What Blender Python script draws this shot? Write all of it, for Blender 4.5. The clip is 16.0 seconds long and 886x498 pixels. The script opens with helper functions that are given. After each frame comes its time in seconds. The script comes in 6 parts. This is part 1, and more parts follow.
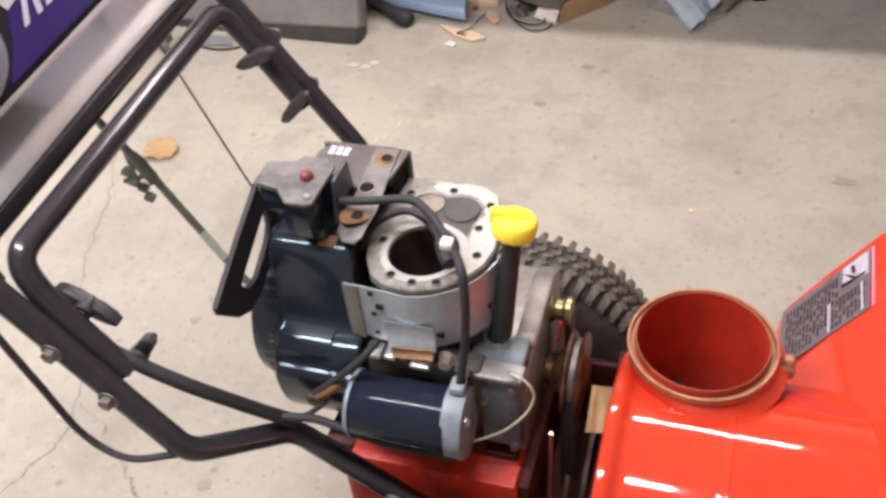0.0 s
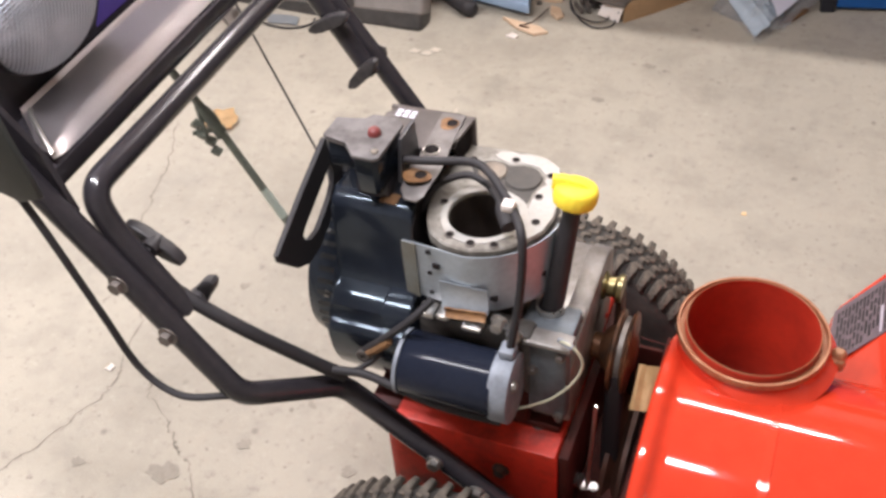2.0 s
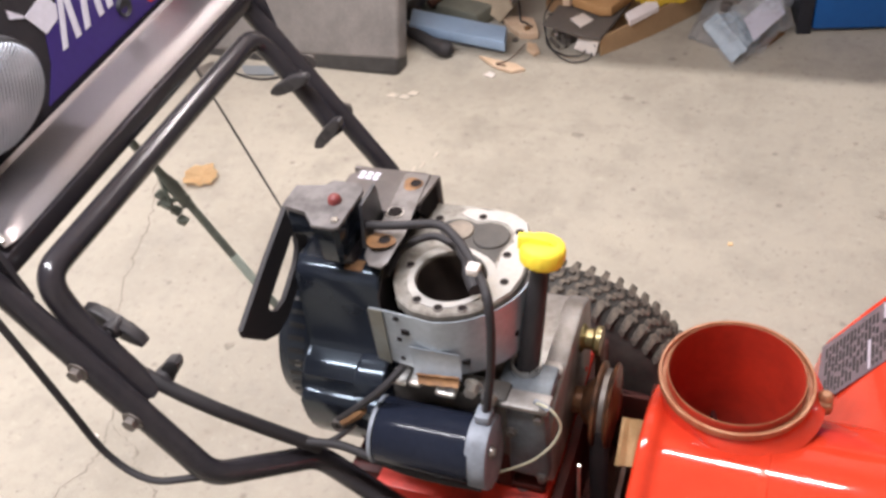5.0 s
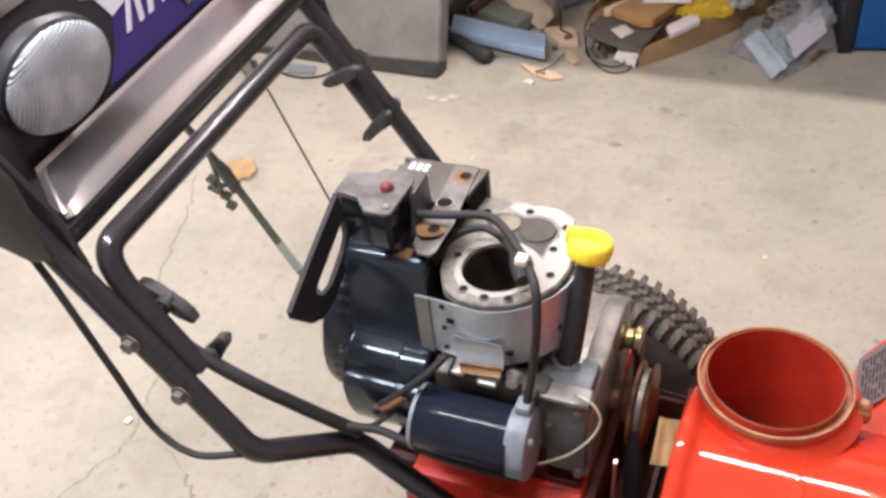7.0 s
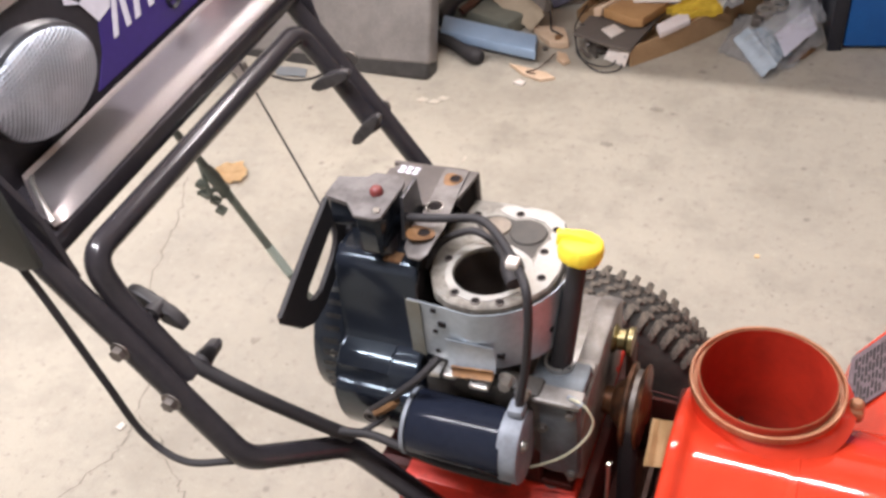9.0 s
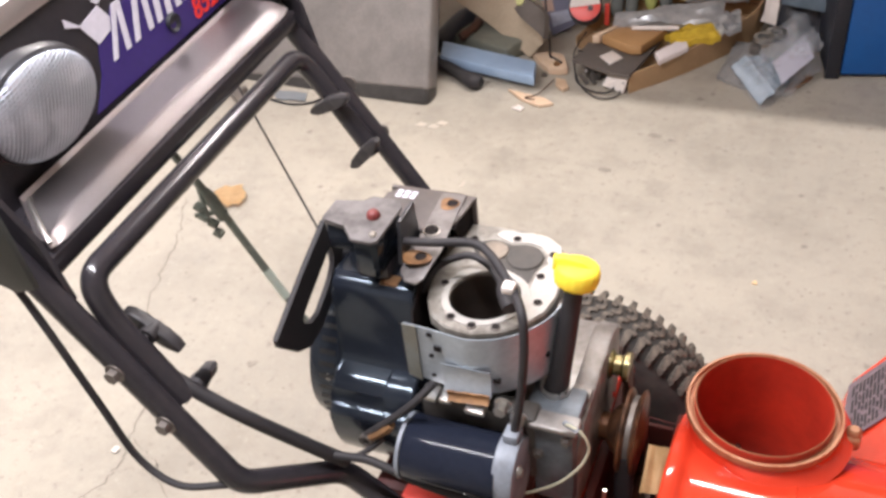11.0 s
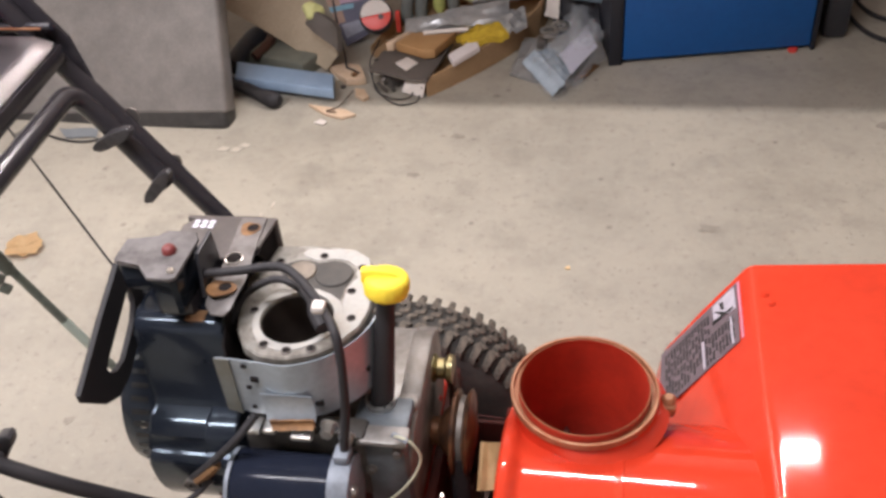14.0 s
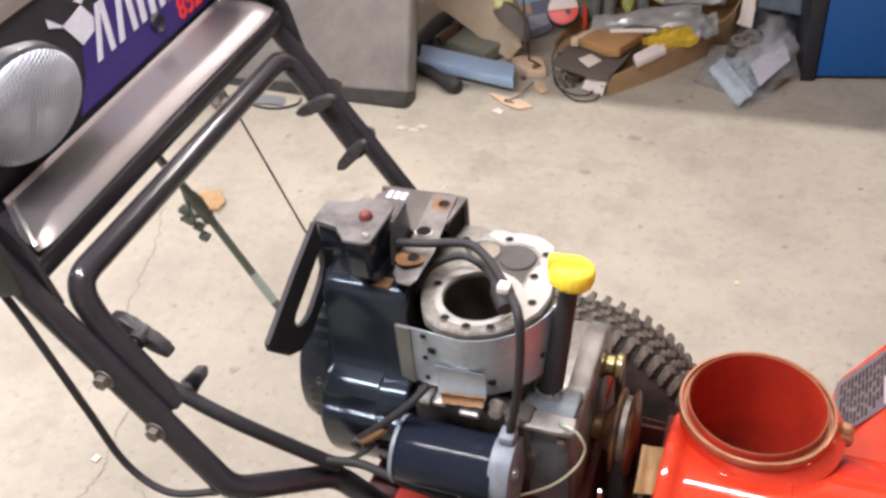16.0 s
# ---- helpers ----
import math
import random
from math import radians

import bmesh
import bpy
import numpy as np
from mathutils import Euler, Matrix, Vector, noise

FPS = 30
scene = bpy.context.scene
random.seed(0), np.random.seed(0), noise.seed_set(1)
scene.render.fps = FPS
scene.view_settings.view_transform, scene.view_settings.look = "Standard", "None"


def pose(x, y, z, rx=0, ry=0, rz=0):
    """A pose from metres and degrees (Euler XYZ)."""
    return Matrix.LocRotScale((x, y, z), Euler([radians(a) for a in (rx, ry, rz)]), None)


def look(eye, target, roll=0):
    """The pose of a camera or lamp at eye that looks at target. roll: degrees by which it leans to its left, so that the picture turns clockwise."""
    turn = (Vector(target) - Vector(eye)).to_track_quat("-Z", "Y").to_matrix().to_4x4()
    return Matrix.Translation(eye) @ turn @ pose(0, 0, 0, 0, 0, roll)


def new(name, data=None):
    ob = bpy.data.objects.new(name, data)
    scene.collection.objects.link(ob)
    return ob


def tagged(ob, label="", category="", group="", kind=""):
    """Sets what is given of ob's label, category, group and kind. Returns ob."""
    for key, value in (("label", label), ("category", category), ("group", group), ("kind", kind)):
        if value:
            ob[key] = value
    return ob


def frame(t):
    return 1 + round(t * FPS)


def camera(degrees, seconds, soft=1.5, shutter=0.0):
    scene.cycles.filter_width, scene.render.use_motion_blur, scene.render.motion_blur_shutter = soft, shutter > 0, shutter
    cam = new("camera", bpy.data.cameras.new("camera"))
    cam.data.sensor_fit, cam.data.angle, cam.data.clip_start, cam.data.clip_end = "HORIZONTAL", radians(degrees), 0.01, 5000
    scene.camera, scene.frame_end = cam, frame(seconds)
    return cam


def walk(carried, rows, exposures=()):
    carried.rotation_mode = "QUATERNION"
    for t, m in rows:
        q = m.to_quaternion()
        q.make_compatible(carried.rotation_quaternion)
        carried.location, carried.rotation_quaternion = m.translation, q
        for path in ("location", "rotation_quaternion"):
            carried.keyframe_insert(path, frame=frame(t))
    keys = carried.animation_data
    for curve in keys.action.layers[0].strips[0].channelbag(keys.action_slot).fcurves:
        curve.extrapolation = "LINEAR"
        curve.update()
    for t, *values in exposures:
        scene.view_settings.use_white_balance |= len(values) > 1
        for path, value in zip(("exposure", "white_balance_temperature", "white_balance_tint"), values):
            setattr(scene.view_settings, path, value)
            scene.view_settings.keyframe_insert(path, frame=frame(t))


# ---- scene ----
cam = camera(49.6, 16.0, soft=3.0, shutter=0.5)
PATH = [
    (0, (0.126, -0.748, 1.41), (-0.417, 0.611, 0.047), -7.1),
    (0.5, (0.125, -0.768, 1.407), (-0.47, 0.581, 0.056), -7.4),
    (1, (0.12, -0.782, 1.401), (-0.504, 0.562, 0.057), -6.2),
    (1.5, (0.12, -0.795, 1.393), (-0.499, 0.556, 0.055), -4.9),
    (2, (0.119, -0.795, 1.389), (-0.504, 0.543, 0.039), -5.2),
    (2.5, (0.114, -0.78, 1.392), (-0.519, 0.556, 0.045), -5.7),
    (3, (0.116, -0.76, 1.389), (-0.506, 0.579, 0.041), -5.4),
    (3.5, (0.13, -0.739, 1.387), (-0.477, 0.6, 0.031), -6.5),
    (4, (0.146, -0.722, 1.392), (-0.466, 0.626, 0.047), -8.1),
    (6.5, (0.123, -0.779, 1.398), (-0.547, 0.628, 0.144), -6.9),
    (7, (0.122, -0.777, 1.393), (-0.56, 0.599, 0.111), -6.8),
    (7.5, (0.125, -0.774, 1.389), (-0.542, 0.578, 0.075), -7.2),
    (8, (0.125, -0.774, 1.39), (-0.524, 0.597, 0.086), -7.2),
    (8.5, (0.123, -0.771, 1.393), (-0.542, 0.605, 0.104), -7.2),
    (11, (0.126, -0.771, 1.393), (-0.55, 0.642, 0.15), -6.5),
    (11.5, (0.13, -0.773, 1.393), (-0.528, 0.675, 0.18), -6.3),
    (12, (0.13, -0.768, 1.387), (-0.487, 0.703, 0.18), -5.8),
    (12.5, (0.125, -0.766, 1.382), (-0.458, 0.69, 0.142), -4.8),
    (13, (0.147, -0.764, 1.387), (-0.36, 0.719, 0.144), -4.7),
    (13.5, (0.16, -0.75, 1.382), (-0.181, 0.77, 0.128), -5.2),
    (14, (0.144, -0.752, 1.385), (-0.191, 0.769, 0.131), -5.4),
    (14.5, (0.106, -0.78, 1.378), (-0.36, 0.716, 0.134), -1.8),
    (15, (0.097, -0.786, 1.381), (-0.496, 0.656, 0.129), -4.4),
    (15.5, (0.1, -0.78, 1.385), (-0.528, 0.669, 0.159), -6.2),
    (16, (0.104, -0.775, 1.385), (-0.522, 0.665, 0.146), -5.7),
]
LIGHT = [(0, 0.10), (4, 0.12), (6.5, 0.18), (8.5, 0.18), (11, 0.28), (12, 0.26), (12.7, 0.06), (13.3, -0.02), (14.1, -0.06), (14.6, -0.02), (15.2, 0.18), (16, 0.22)]
walk(cam, [(t, look(eye, target, roll)) for t, eye, target, roll in PATH], exposures=LIGHT)

# ---- light ----
world = bpy.data.worlds.new("garage_air")
scene.world = world
world.use_nodes = True
world.node_tree.nodes["Background"].inputs[0].default_value = (0.8, 0.85, 1.0, 1)
world.node_tree.nodes["Background"].inputs[1].default_value = 0.05


def tube_light(name, x, y, z, long, wide, watts, colour, turn=0):
    data = bpy.data.lights.new(name, "AREA")
    data.shape, data.size, data.size_y, data.energy, data.color = "RECTANGLE", wide, long, watts, colour
    ob = new(name, data)
    ob.matrix_world = pose(x, y, z, 0, 0, turn)
    return ob


WARM = (1.0, 0.935, 0.925)
# off-view tubes, placed to give the highlights on housing and ledge
tube_light("off_view_light", -0.13, 1.47, 2.36, 0.055, 1.22, 39, WARM)
tube_light("off_view_light", -2.55, 2.0, 2.36, 1.0, 0.16, 56, WARM)
# fill light added to brighten the near side
tube_light("off_view_light", -1.0, -0.42, 2.36, 0.10, 2.2, 85, (0.945, 0.93, 0.99))
scene.view_settings.exposure = 0.18


# ---- materials ----
def nodes_of(name):
    m = bpy.data.materials.new(name)
    m.use_nodes = True
    t = m.node_tree
    return m, t, t.nodes["Principled BSDF"]


def rgb(c):
    return (c[0], c[1], c[2], 1)


def surface(name, colour, rough=0.5, metal=0.0, second=None, scale=30.0, amount=0.5, fine=220.0, bump=0.1, rough_var=0.1, coat=0.0, spec=0.5, contrast=(0.35, 0.7)):
    """A worn surface: two colours mixed by a coarse noise, with a fine noise in the colour, the roughness and the relief."""
    m, t, b = nodes_of(name)
    n, l = t.nodes, t.links
    co = n.new("ShaderNodeTexCoord")
    a = n.new("ShaderNodeTexNoise")
    a.inputs["Scale"].default_value, a.inputs["Detail"].default_value, a.inputs["Roughness"].default_value = scale, 6, 0.62
    f = n.new("ShaderNodeTexNoise")
    f.inputs["Scale"].default_value, f.inputs["Detail"].default_value = fine, 4
    l.new(co.outputs["Object"], a.inputs["Vector"])
    l.new(co.outputs["Object"], f.inputs["Vector"])
    ramp = n.new("ShaderNodeMapRange")
    ramp.inputs["From Min"].default_value, ramp.inputs["From Max"].default_value = contrast
    ramp.inputs["To Max"].default_value = amount
    l.new(a.outputs["Fac"], ramp.inputs["Value"])
    mix = n.new("ShaderNodeMix")
    mix.data_type = "RGBA"
    second = second or tuple(0.6 * v for v in colour)
    mix.inputs[6].default_value, mix.inputs[7].default_value = rgb(colour), rgb(second)
    l.new(ramp.outputs["Result"], mix.inputs[0])
    grain = n.new("ShaderNodeMix")
    grain.data_type, grain.blend_type = "RGBA", "MULTIPLY"
    grain.inputs[0].default_value = 0.35
    l.new(mix.outputs[2], grain.inputs[6])
    lift = n.new("ShaderNodeMapRange")
    lift.inputs["To Min"].default_value, lift.inputs["To Max"].default_value = 0.55, 1.45
    l.new(f.outputs["Fac"], lift.inputs["Value"])
    l.new(lift.outputs["Result"], grain.inputs[7])
    l.new(grain.outputs[2], b.inputs["Base Color"])
    rr = n.new("ShaderNodeMapRange")
    rr.inputs["To Min"].default_value, rr.inputs["To Max"].default_value = max(0.02, rough - rough_var), min(1, rough + rough_var)
    l.new(a.outputs["Fac"], rr.inputs["Value"])
    l.new(rr.outputs["Result"], b.inputs["Roughness"])
    b.inputs["Metallic"].default_value = metal
    b.inputs["Coat Weight"].default_value = coat
    b.inputs["Coat Roughness"].default_value = 0.08
    b.inputs["Specular IOR Level"].default_value = spec
    if bump:
        bn = n.new("ShaderNodeBump")
        bn.inputs["Strength"].default_value, bn.inputs["Distance"].default_value = bump, 0.002
        l.new(f.outputs["Fac"], bn.inputs["Height"])
        l.new(bn.outputs["Normal"], b.inputs["Normal"])
    return m


def concrete_material():
    m, t, b = nodes_of("concrete_floor")
    n, l = t.nodes, t.links
    co = n.new("ShaderNodeTexCoord")

    def noise_at(scale, detail=6, rough=0.6):
        a = n.new("ShaderNodeTexNoise")
        a.inputs["Scale"].default_value, a.inputs["Detail"].default_value, a.inputs["Roughness"].default_value = scale, detail, rough
        l.new(co.outputs["Object"], a.inputs["Vector"])
        return a.outputs["Fac"]

    def ramp(value, lo, hi, to0, to1):
        r = n.new("ShaderNodeMapRange")
        for k, v in (("From Min", lo), ("From Max", hi), ("To Min", to0), ("To Max", to1)):
            r.inputs[k].default_value = v
        l.new(value, r.inputs["Value"])
        return r.outputs["Result"]

    def mixed(fac, a, c, blend="MIX"):
        x = n.new("ShaderNodeMix")
        x.data_type, x.blend_type = "RGBA", blend
        l.new(fac, x.inputs[0]) if not isinstance(fac, float) else setattr(x.inputs[0], "default_value", fac)
        for k, v in ((6, a), (7, c)):
            if isinstance(v, tuple):
                x.inputs[k].default_value = rgb(v)
            else:
                l.new(v, x.inputs[k])
        return x.outputs[2]

    broad, mid, fine, grit = noise_at(1.3), noise_at(7, 8, 0.65), noise_at(45, 6, 0.7), noise_at(420, 3)
    c = mixed(ramp(broad, 0.35, 0.65, 0, 1), (0.43, 0.386, 0.316), (0.335, 0.304, 0.256))
    c = mixed(ramp(mid, 0.50, 0.72, 0, 0.6), c, (0.25, 0.225, 0.188))
    c = mixed(ramp(noise_at(2.6, 9, 0.72), 0.50, 0.68, 0, 0.45), c, (0.265, 0.23, 0.18))
    c = mixed(ramp(fine, 0.56, 0.74, 0, 0.75), c, (0.215, 0.185, 0.155))
    c = mixed(ramp(fine, 0.43, 0.24, 0, 0.45), c, (0.52, 0.475, 0.41))
    v = n.new("ShaderNodeTexVoronoi")
    v.inputs["Scale"].default_value = 9
    l.new(co.outputs["Object"], v.inputs["Vector"])
    c = mixed(ramp(v.outputs["Distance"], 0.085, 0.03, 0, 0.55), c, (0.15, 0.13, 0.11))
    w = n.new("ShaderNodeTexVoronoi")
    w.inputs["Scale"].default_value = 31
    l.new(co.outputs["Object"], w.inputs["Vector"])
    c = mixed(ramp(w.outputs["Distance"], 0.12, 0.05, 0, 0.55), c, (0.17, 0.145, 0.12))
    c = mixed(0.35, c, ramp(grit, 0.2, 0.8, 0.55, 1.4), "MULTIPLY")
    l.new(c, b.inputs["Base Color"])
    l.new(ramp(mid, 0.3, 0.7, 0.75, 0.5), b.inputs["Roughness"])
    bn = n.new("ShaderNodeBump")
    bn.inputs["Strength"].default_value, bn.inputs["Distance"].default_value = 0.25, 0.002
    l.new(fine, bn.inputs["Height"])
    l.new(bn.outputs["Normal"], b.inputs["Normal"])
    return m


CONCRETE = concrete_material()
WALL = surface("painted_wall", (0.72, 0.70, 0.67), 0.8, scale=2, amount=0.3, fine=60)
CEILING = surface("ceiling_board", (0.74, 0.72, 0.70), 0.85, scale=2, amount=0.2, fine=60)
RED = surface("red_enamel", (0.61, 0.047, 0.020), 0.07, second=(0.54, 0.037, 0.016), scale=9, amount=0.6, fine=40, bump=0.008, rough_var=0.03, coat=0.0)
RED_WORN = surface("worn_red_enamel", (0.70, 0.048, 0.026), 0.42, second=(0.10, 0.014, 0.010), scale=17, amount=0.8, fine=130, bump=0.08, coat=0.05, contrast=(0.50, 0.72))
# maroon paint, which also carries the dark depth of the chute outlet
RED_DARK = surface("dark_maroon_paint", (0.11, 0.012, 0.009), 0.5, second=(0.04, 0.008, 0.007), scale=18, amount=0.8, fine=110, bump=0.08)
# flat black that gives holes and gaps their dark depth by colour
HOLE = surface("flat_black_fill", (0.022, 0.018, 0.0175), 0.95, scale=60, amount=0.4, fine=200, bump=0, spec=0.05)
RED_INSIDE = surface("scuffed_red_paint", (0.52, 0.034, 0.015), 0.45, second=(0.32, 0.02, 0.010), scale=12, amount=0.8, fine=90, bump=0.05)
RIM = surface("bare_worn_rim", (0.36, 0.175, 0.09), 0.5, metal=0.2, second=(0.27, 0.08, 0.03), scale=45, amount=0.9, fine=160)
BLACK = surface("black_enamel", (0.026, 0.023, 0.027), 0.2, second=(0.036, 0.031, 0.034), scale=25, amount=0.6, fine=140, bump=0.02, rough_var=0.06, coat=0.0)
BLACK_BLUE = surface("gloss_black_shroud", (0.0125, 0.0150, 0.0215), 0.15, second=(0.0165, 0.0200, 0.0285), scale=12, amount=0.6, fine=120, bump=0.015, rough_var=0.03, coat=0.0, spec=0.45)
# the bluish light of the highlights is put into the paint's tint
BLACK_BLUE.node_tree.nodes["Principled BSDF"].inputs["Specular Tint"].default_value = (0.72, 0.88, 1.0, 1)
SATIN = surface("dark_bronzed_steel", (0.70, 0.65, 0.655), 0.36, metal=0.95, second=(0.56, 0.51, 0.52), scale=5, amount=0.5, fine=700, bump=0.006, rough_var=0.05)
PLASTIC = surface("black_plastic", (0.026, 0.026, 0.031), 0.36, second=(0.036, 0.036, 0.041), scale=40, amount=0.6, fine=260)
RUBBER = surface("black_rubber", (0.026, 0.0235, 0.0255), 0.6, second=(0.036, 0.032, 0.033), scale=30, amount=0.6, fine=200, spec=0.3)
TYRE = surface("dusty_tyre_rubber", (0.022, 0.019, 0.017), 0.75, second=(0.06, 0.052, 0.044), scale=28, amount=0.8, fine=190, bump=0.3)
LUG = surface("worn_tread_rubber", (0.040, 0.033, 0.027), 0.85, second=(0.15, 0.122, 0.096), scale=45, amount=0.95, fine=220, bump=0.3, contrast=(0.40, 0.62))
ALU = surface("cast_aluminium", (0.33, 0.31, 0.295), 0.45, metal=0.55, second=(0.13, 0.105, 0.09), scale=28, amount=0.85, fine=240, bump=0.15)
DECK = surface("machined_deck", (0.40, 0.382, 0.358), 0.6, metal=0.25, second=(0.42, 0.37, 0.32), scale=70, amount=0.8, fine=260, bump=0.08, contrast=(0.48, 0.70))
DECK_DULL = surface("stained_deck_iron", (0.30, 0.28, 0.25), 0.5, metal=0.3, second=(0.12, 0.098, 0.08), scale=48, amount=0.85, fine=240, bump=0.12, contrast=(0.42, 0.66))
TIN = surface("galvanised_sheet", (0.40, 0.445, 0.49), 0.42, metal=0.5, second=(0.28, 0.31, 0.345), scale=22, amount=0.8, fine=160, bump=0.04)
DARK_PLATE = surface("oily_dark_plate", (0.046, 0.013, 0.010), 0.6, second=(0.075, 0.014, 0.010), scale=22, amount=0.7, fine=160, bump=0.1, spec=0.15)
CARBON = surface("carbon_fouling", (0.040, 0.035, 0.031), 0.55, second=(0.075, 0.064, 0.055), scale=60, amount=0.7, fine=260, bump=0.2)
VALVE = surface("valve_face", (0.16, 0.13, 0.105), 0.5, metal=0.3, second=(0.3, 0.25, 0.2), scale=40, amount=0.8, fine=260)
BORE = surface("oily_bore", (0.075, 0.056, 0.047), 0.4, metal=0.2, second=(0.035, 0.027, 0.023), scale=20, amount=0.8, fine=160)
STEEL = surface("grimy_steel", (0.13, 0.115, 0.105), 0.45, metal=0.5, second=(0.22, 0.19, 0.17), scale=30, amount=0.8, fine=200)
PLATE = surface("brown_steel_plate", (0.085, 0.073, 0.07), 0.42, metal=0.3, second=(0.15, 0.125, 0.115), scale=26, amount=0.8, fine=200, bump=0.08)
RUST = surface("rust", (0.23, 0.115, 0.045), 0.8, second=(0.10, 0.05, 0.028), scale=50, amount=0.9, fine=220, bump=0.3)
RUST_TAN = surface("rusted_tan_steel", (0.27, 0.135, 0.05), 0.65, second=(0.13, 0.062, 0.03), scale=60, amount=0.95, fine=200, bump=0.2)
RUST_DARK = surface("dark_rusty_steel", (0.085, 0.032, 0.018), 0.55, metal=0.3, second=(0.035, 0.018, 0.013), scale=30, amount=0.9, fine=180, bump=0.2)
ZINC = surface("zinc_steel", (0.55, 0.53, 0.5), 0.3, metal=0.9, second=(0.35, 0.31, 0.27), scale=60, amount=0.7, fine=260)
BRASS = surface("yellow_zinc", (0.25, 0.22, 0.12), 0.32, metal=0.9, second=(0.35, 0.27, 0.12), scale=40, amount=0.7, fine=200)
YELLOW = surface("yellow_plastic", (0.95, 0.72, 0.06), 0.6, second=(0.88, 0.58, 0.03), scale=40, amount=0.5, fine=160, bump=0.2, spec=0.35)
RED_RUBBER = surface("red_primer_rubber", (0.17, 0.03, 0.028), 0.5, second=(0.14, 0.025, 0.02), scale=80, amount=0.7, fine=260)
GREY_TOP = surface("dusty_grey_plastic", (0.150, 0.134, 0.130), 0.65, second=(0.07, 0.060, 0.058), scale=38, amount=0.95, fine=240, bump=0.2, contrast=(0.42, 0.64))
STARTER_CAP = surface("grey_cast_cap", (0.24, 0.262, 0.30), 0.55, metal=0.15, second=(0.15, 0.158, 0.18), scale=45, amount=0.8, fine=200, bump=0.15)
PURPLE = surface("purple_decal", (0.042, 0.024, 0.15), 0.3, second=(0.033, 0.018, 0.115), scale=6, amount=0.6, fine=120, bump=0.0)
WHITE_INK = surface("white_print", (0.66, 0.63, 0.70), 0.4, second=(0.56, 0.53, 0.60), scale=20, amount=0.6, fine=120, bump=0)
RED_INK = surface("red_print", (0.75, 0.035, 0.025), 0.4, scale=20, amount=0.3, fine=120, bump=0)
BLACK_INK = surface("black_print", (0.015, 0.014, 0.014), 0.45, scale=20, amount=0.3, fine=120, bump=0)
GREY_INK = surface("grey_label", (0.150, 0.110, 0.125), 0.42, second=(0.10, 0.076, 0.088), scale=40, amount=0.8, fine=200, bump=0)
LILAC_INK = surface("pale_lilac_print", (0.50, 0.46, 0.52), 0.45, second=(0.36, 0.32, 0.38), scale=60, amount=0.8, fine=160, bump=0)
PINK_INK = surface("faded_pink_print", (0.62, 0.24, 0.32), 0.5, scale=20, amount=0.4, fine=120, bump=0)
CARD = surface("cardboard", (0.40, 0.255, 0.135), 0.85, second=(0.31, 0.19, 0.1), scale=10, amount=0.7, fine=120)
CARD_PALE = surface("pale_cardboard", (0.44, 0.35, 0.25), 0.85, second=(0.33, 0.26, 0.18), scale=8, amount=0.7, fine=120)
WOOD = surface("pale_wood", (0.66, 0.49, 0.35), 0.75, second=(0.5, 0.33, 0.2), scale=18, amount=0.7, fine=150)
WOOD_ORANGE = surface("orange_wood", (0.42, 0.235, 0.1), 0.65, second=(0.33, 0.165, 0.06), scale=14, amount=0.7, fine=150)
FOAM = surface("pale_blue_foam", (0.30, 0.40, 0.54), 0.85, second=(0.24, 0.33, 0.46), scale=20, amount=0.6, fine=200, bump=0.2)
PAD = surface("grey_vinyl_pad", (0.235, 0.213, 0.20), 0.5, second=(0.14, 0.127, 0.12), scale=11, amount=0.75, fine=120, bump=0.1)
PAD_EDGE = surface("black_pad_edge", (0.03, 0.027, 0.026), 0.5, second=(0.07, 0.065, 0.06), scale=40, amount=0.6, fine=200)
BLUE = surface("blue_cabinet_paint", (0.005, 0.088, 0.31), 0.45, second=(0.004, 0.07, 0.26), scale=5, amount=0.6, fine=60, bump=0.02)
GREY_BOARD = surface("grey_board", (0.115, 0.095, 0.082), 0.75, second=(0.085, 0.07, 0.06), scale=14, amount=0.7, fine=140)
PAPER = surface("white_paper", (0.72, 0.65, 0.6), 0.75, second=(0.6, 0.53, 0.48), scale=18, amount=0.5, fine=160)
YELLOW_RAG = surface("yellow_rag", (0.62, 0.42, 0.035), 0.9, second=(0.42, 0.26, 0.02), scale=60, amount=0.8, fine=240, bump=0.4)
GLOVE_GREY = surface("grey_knit", (0.16, 0.165, 0.15), 0.9, second=(0.09, 0.095, 0.09), scale=60, amount=0.7, fine=300, bump=0.4)
GLOVE_LIME = surface("lime_knit", (0.42, 0.43, 0.13), 0.9, second=(0.28, 0.3, 0.09), scale=60, amount=0.7, fine=300, bump=0.4)
TAPE_RED = surface("red_plastic", (0.75, 0.07, 0.05), 0.4, second=(0.6, 0.05, 0.04), scale=30, amount=0.5, fine=160)
SILVER = surface("silver_wrap", (0.5, 0.5, 0.5), 0.35, metal=0.5, second=(0.3, 0.3, 0.31), scale=40, amount=0.8, fine=160, bump=0.3)
LEAF = surface("dry_leaf", (0.74, 0.53, 0.30), 0.8, second=(0.62, 0.42, 0.22), scale=60, amount=0.7, fine=240, bump=0.3)
GREEN_ROD = surface("greenish_steel_rod", (0.22, 0.245, 0.205), 0.5, metal=0.25, second=(0.10, 0.105, 0.085), scale=40, amount=0.8, fine=200)
CREAM_WIRE = surface("cream_wire", (0.55, 0.52, 0.38), 0.5, scale=30, amount=0.3, fine=160)
SIDE_GREY = surface("dark_olive_plastic", (0.028, 0.031, 0.027), 0.5, second=(0.02, 0.022, 0.02), scale=12, amount=0.6, fine=120)
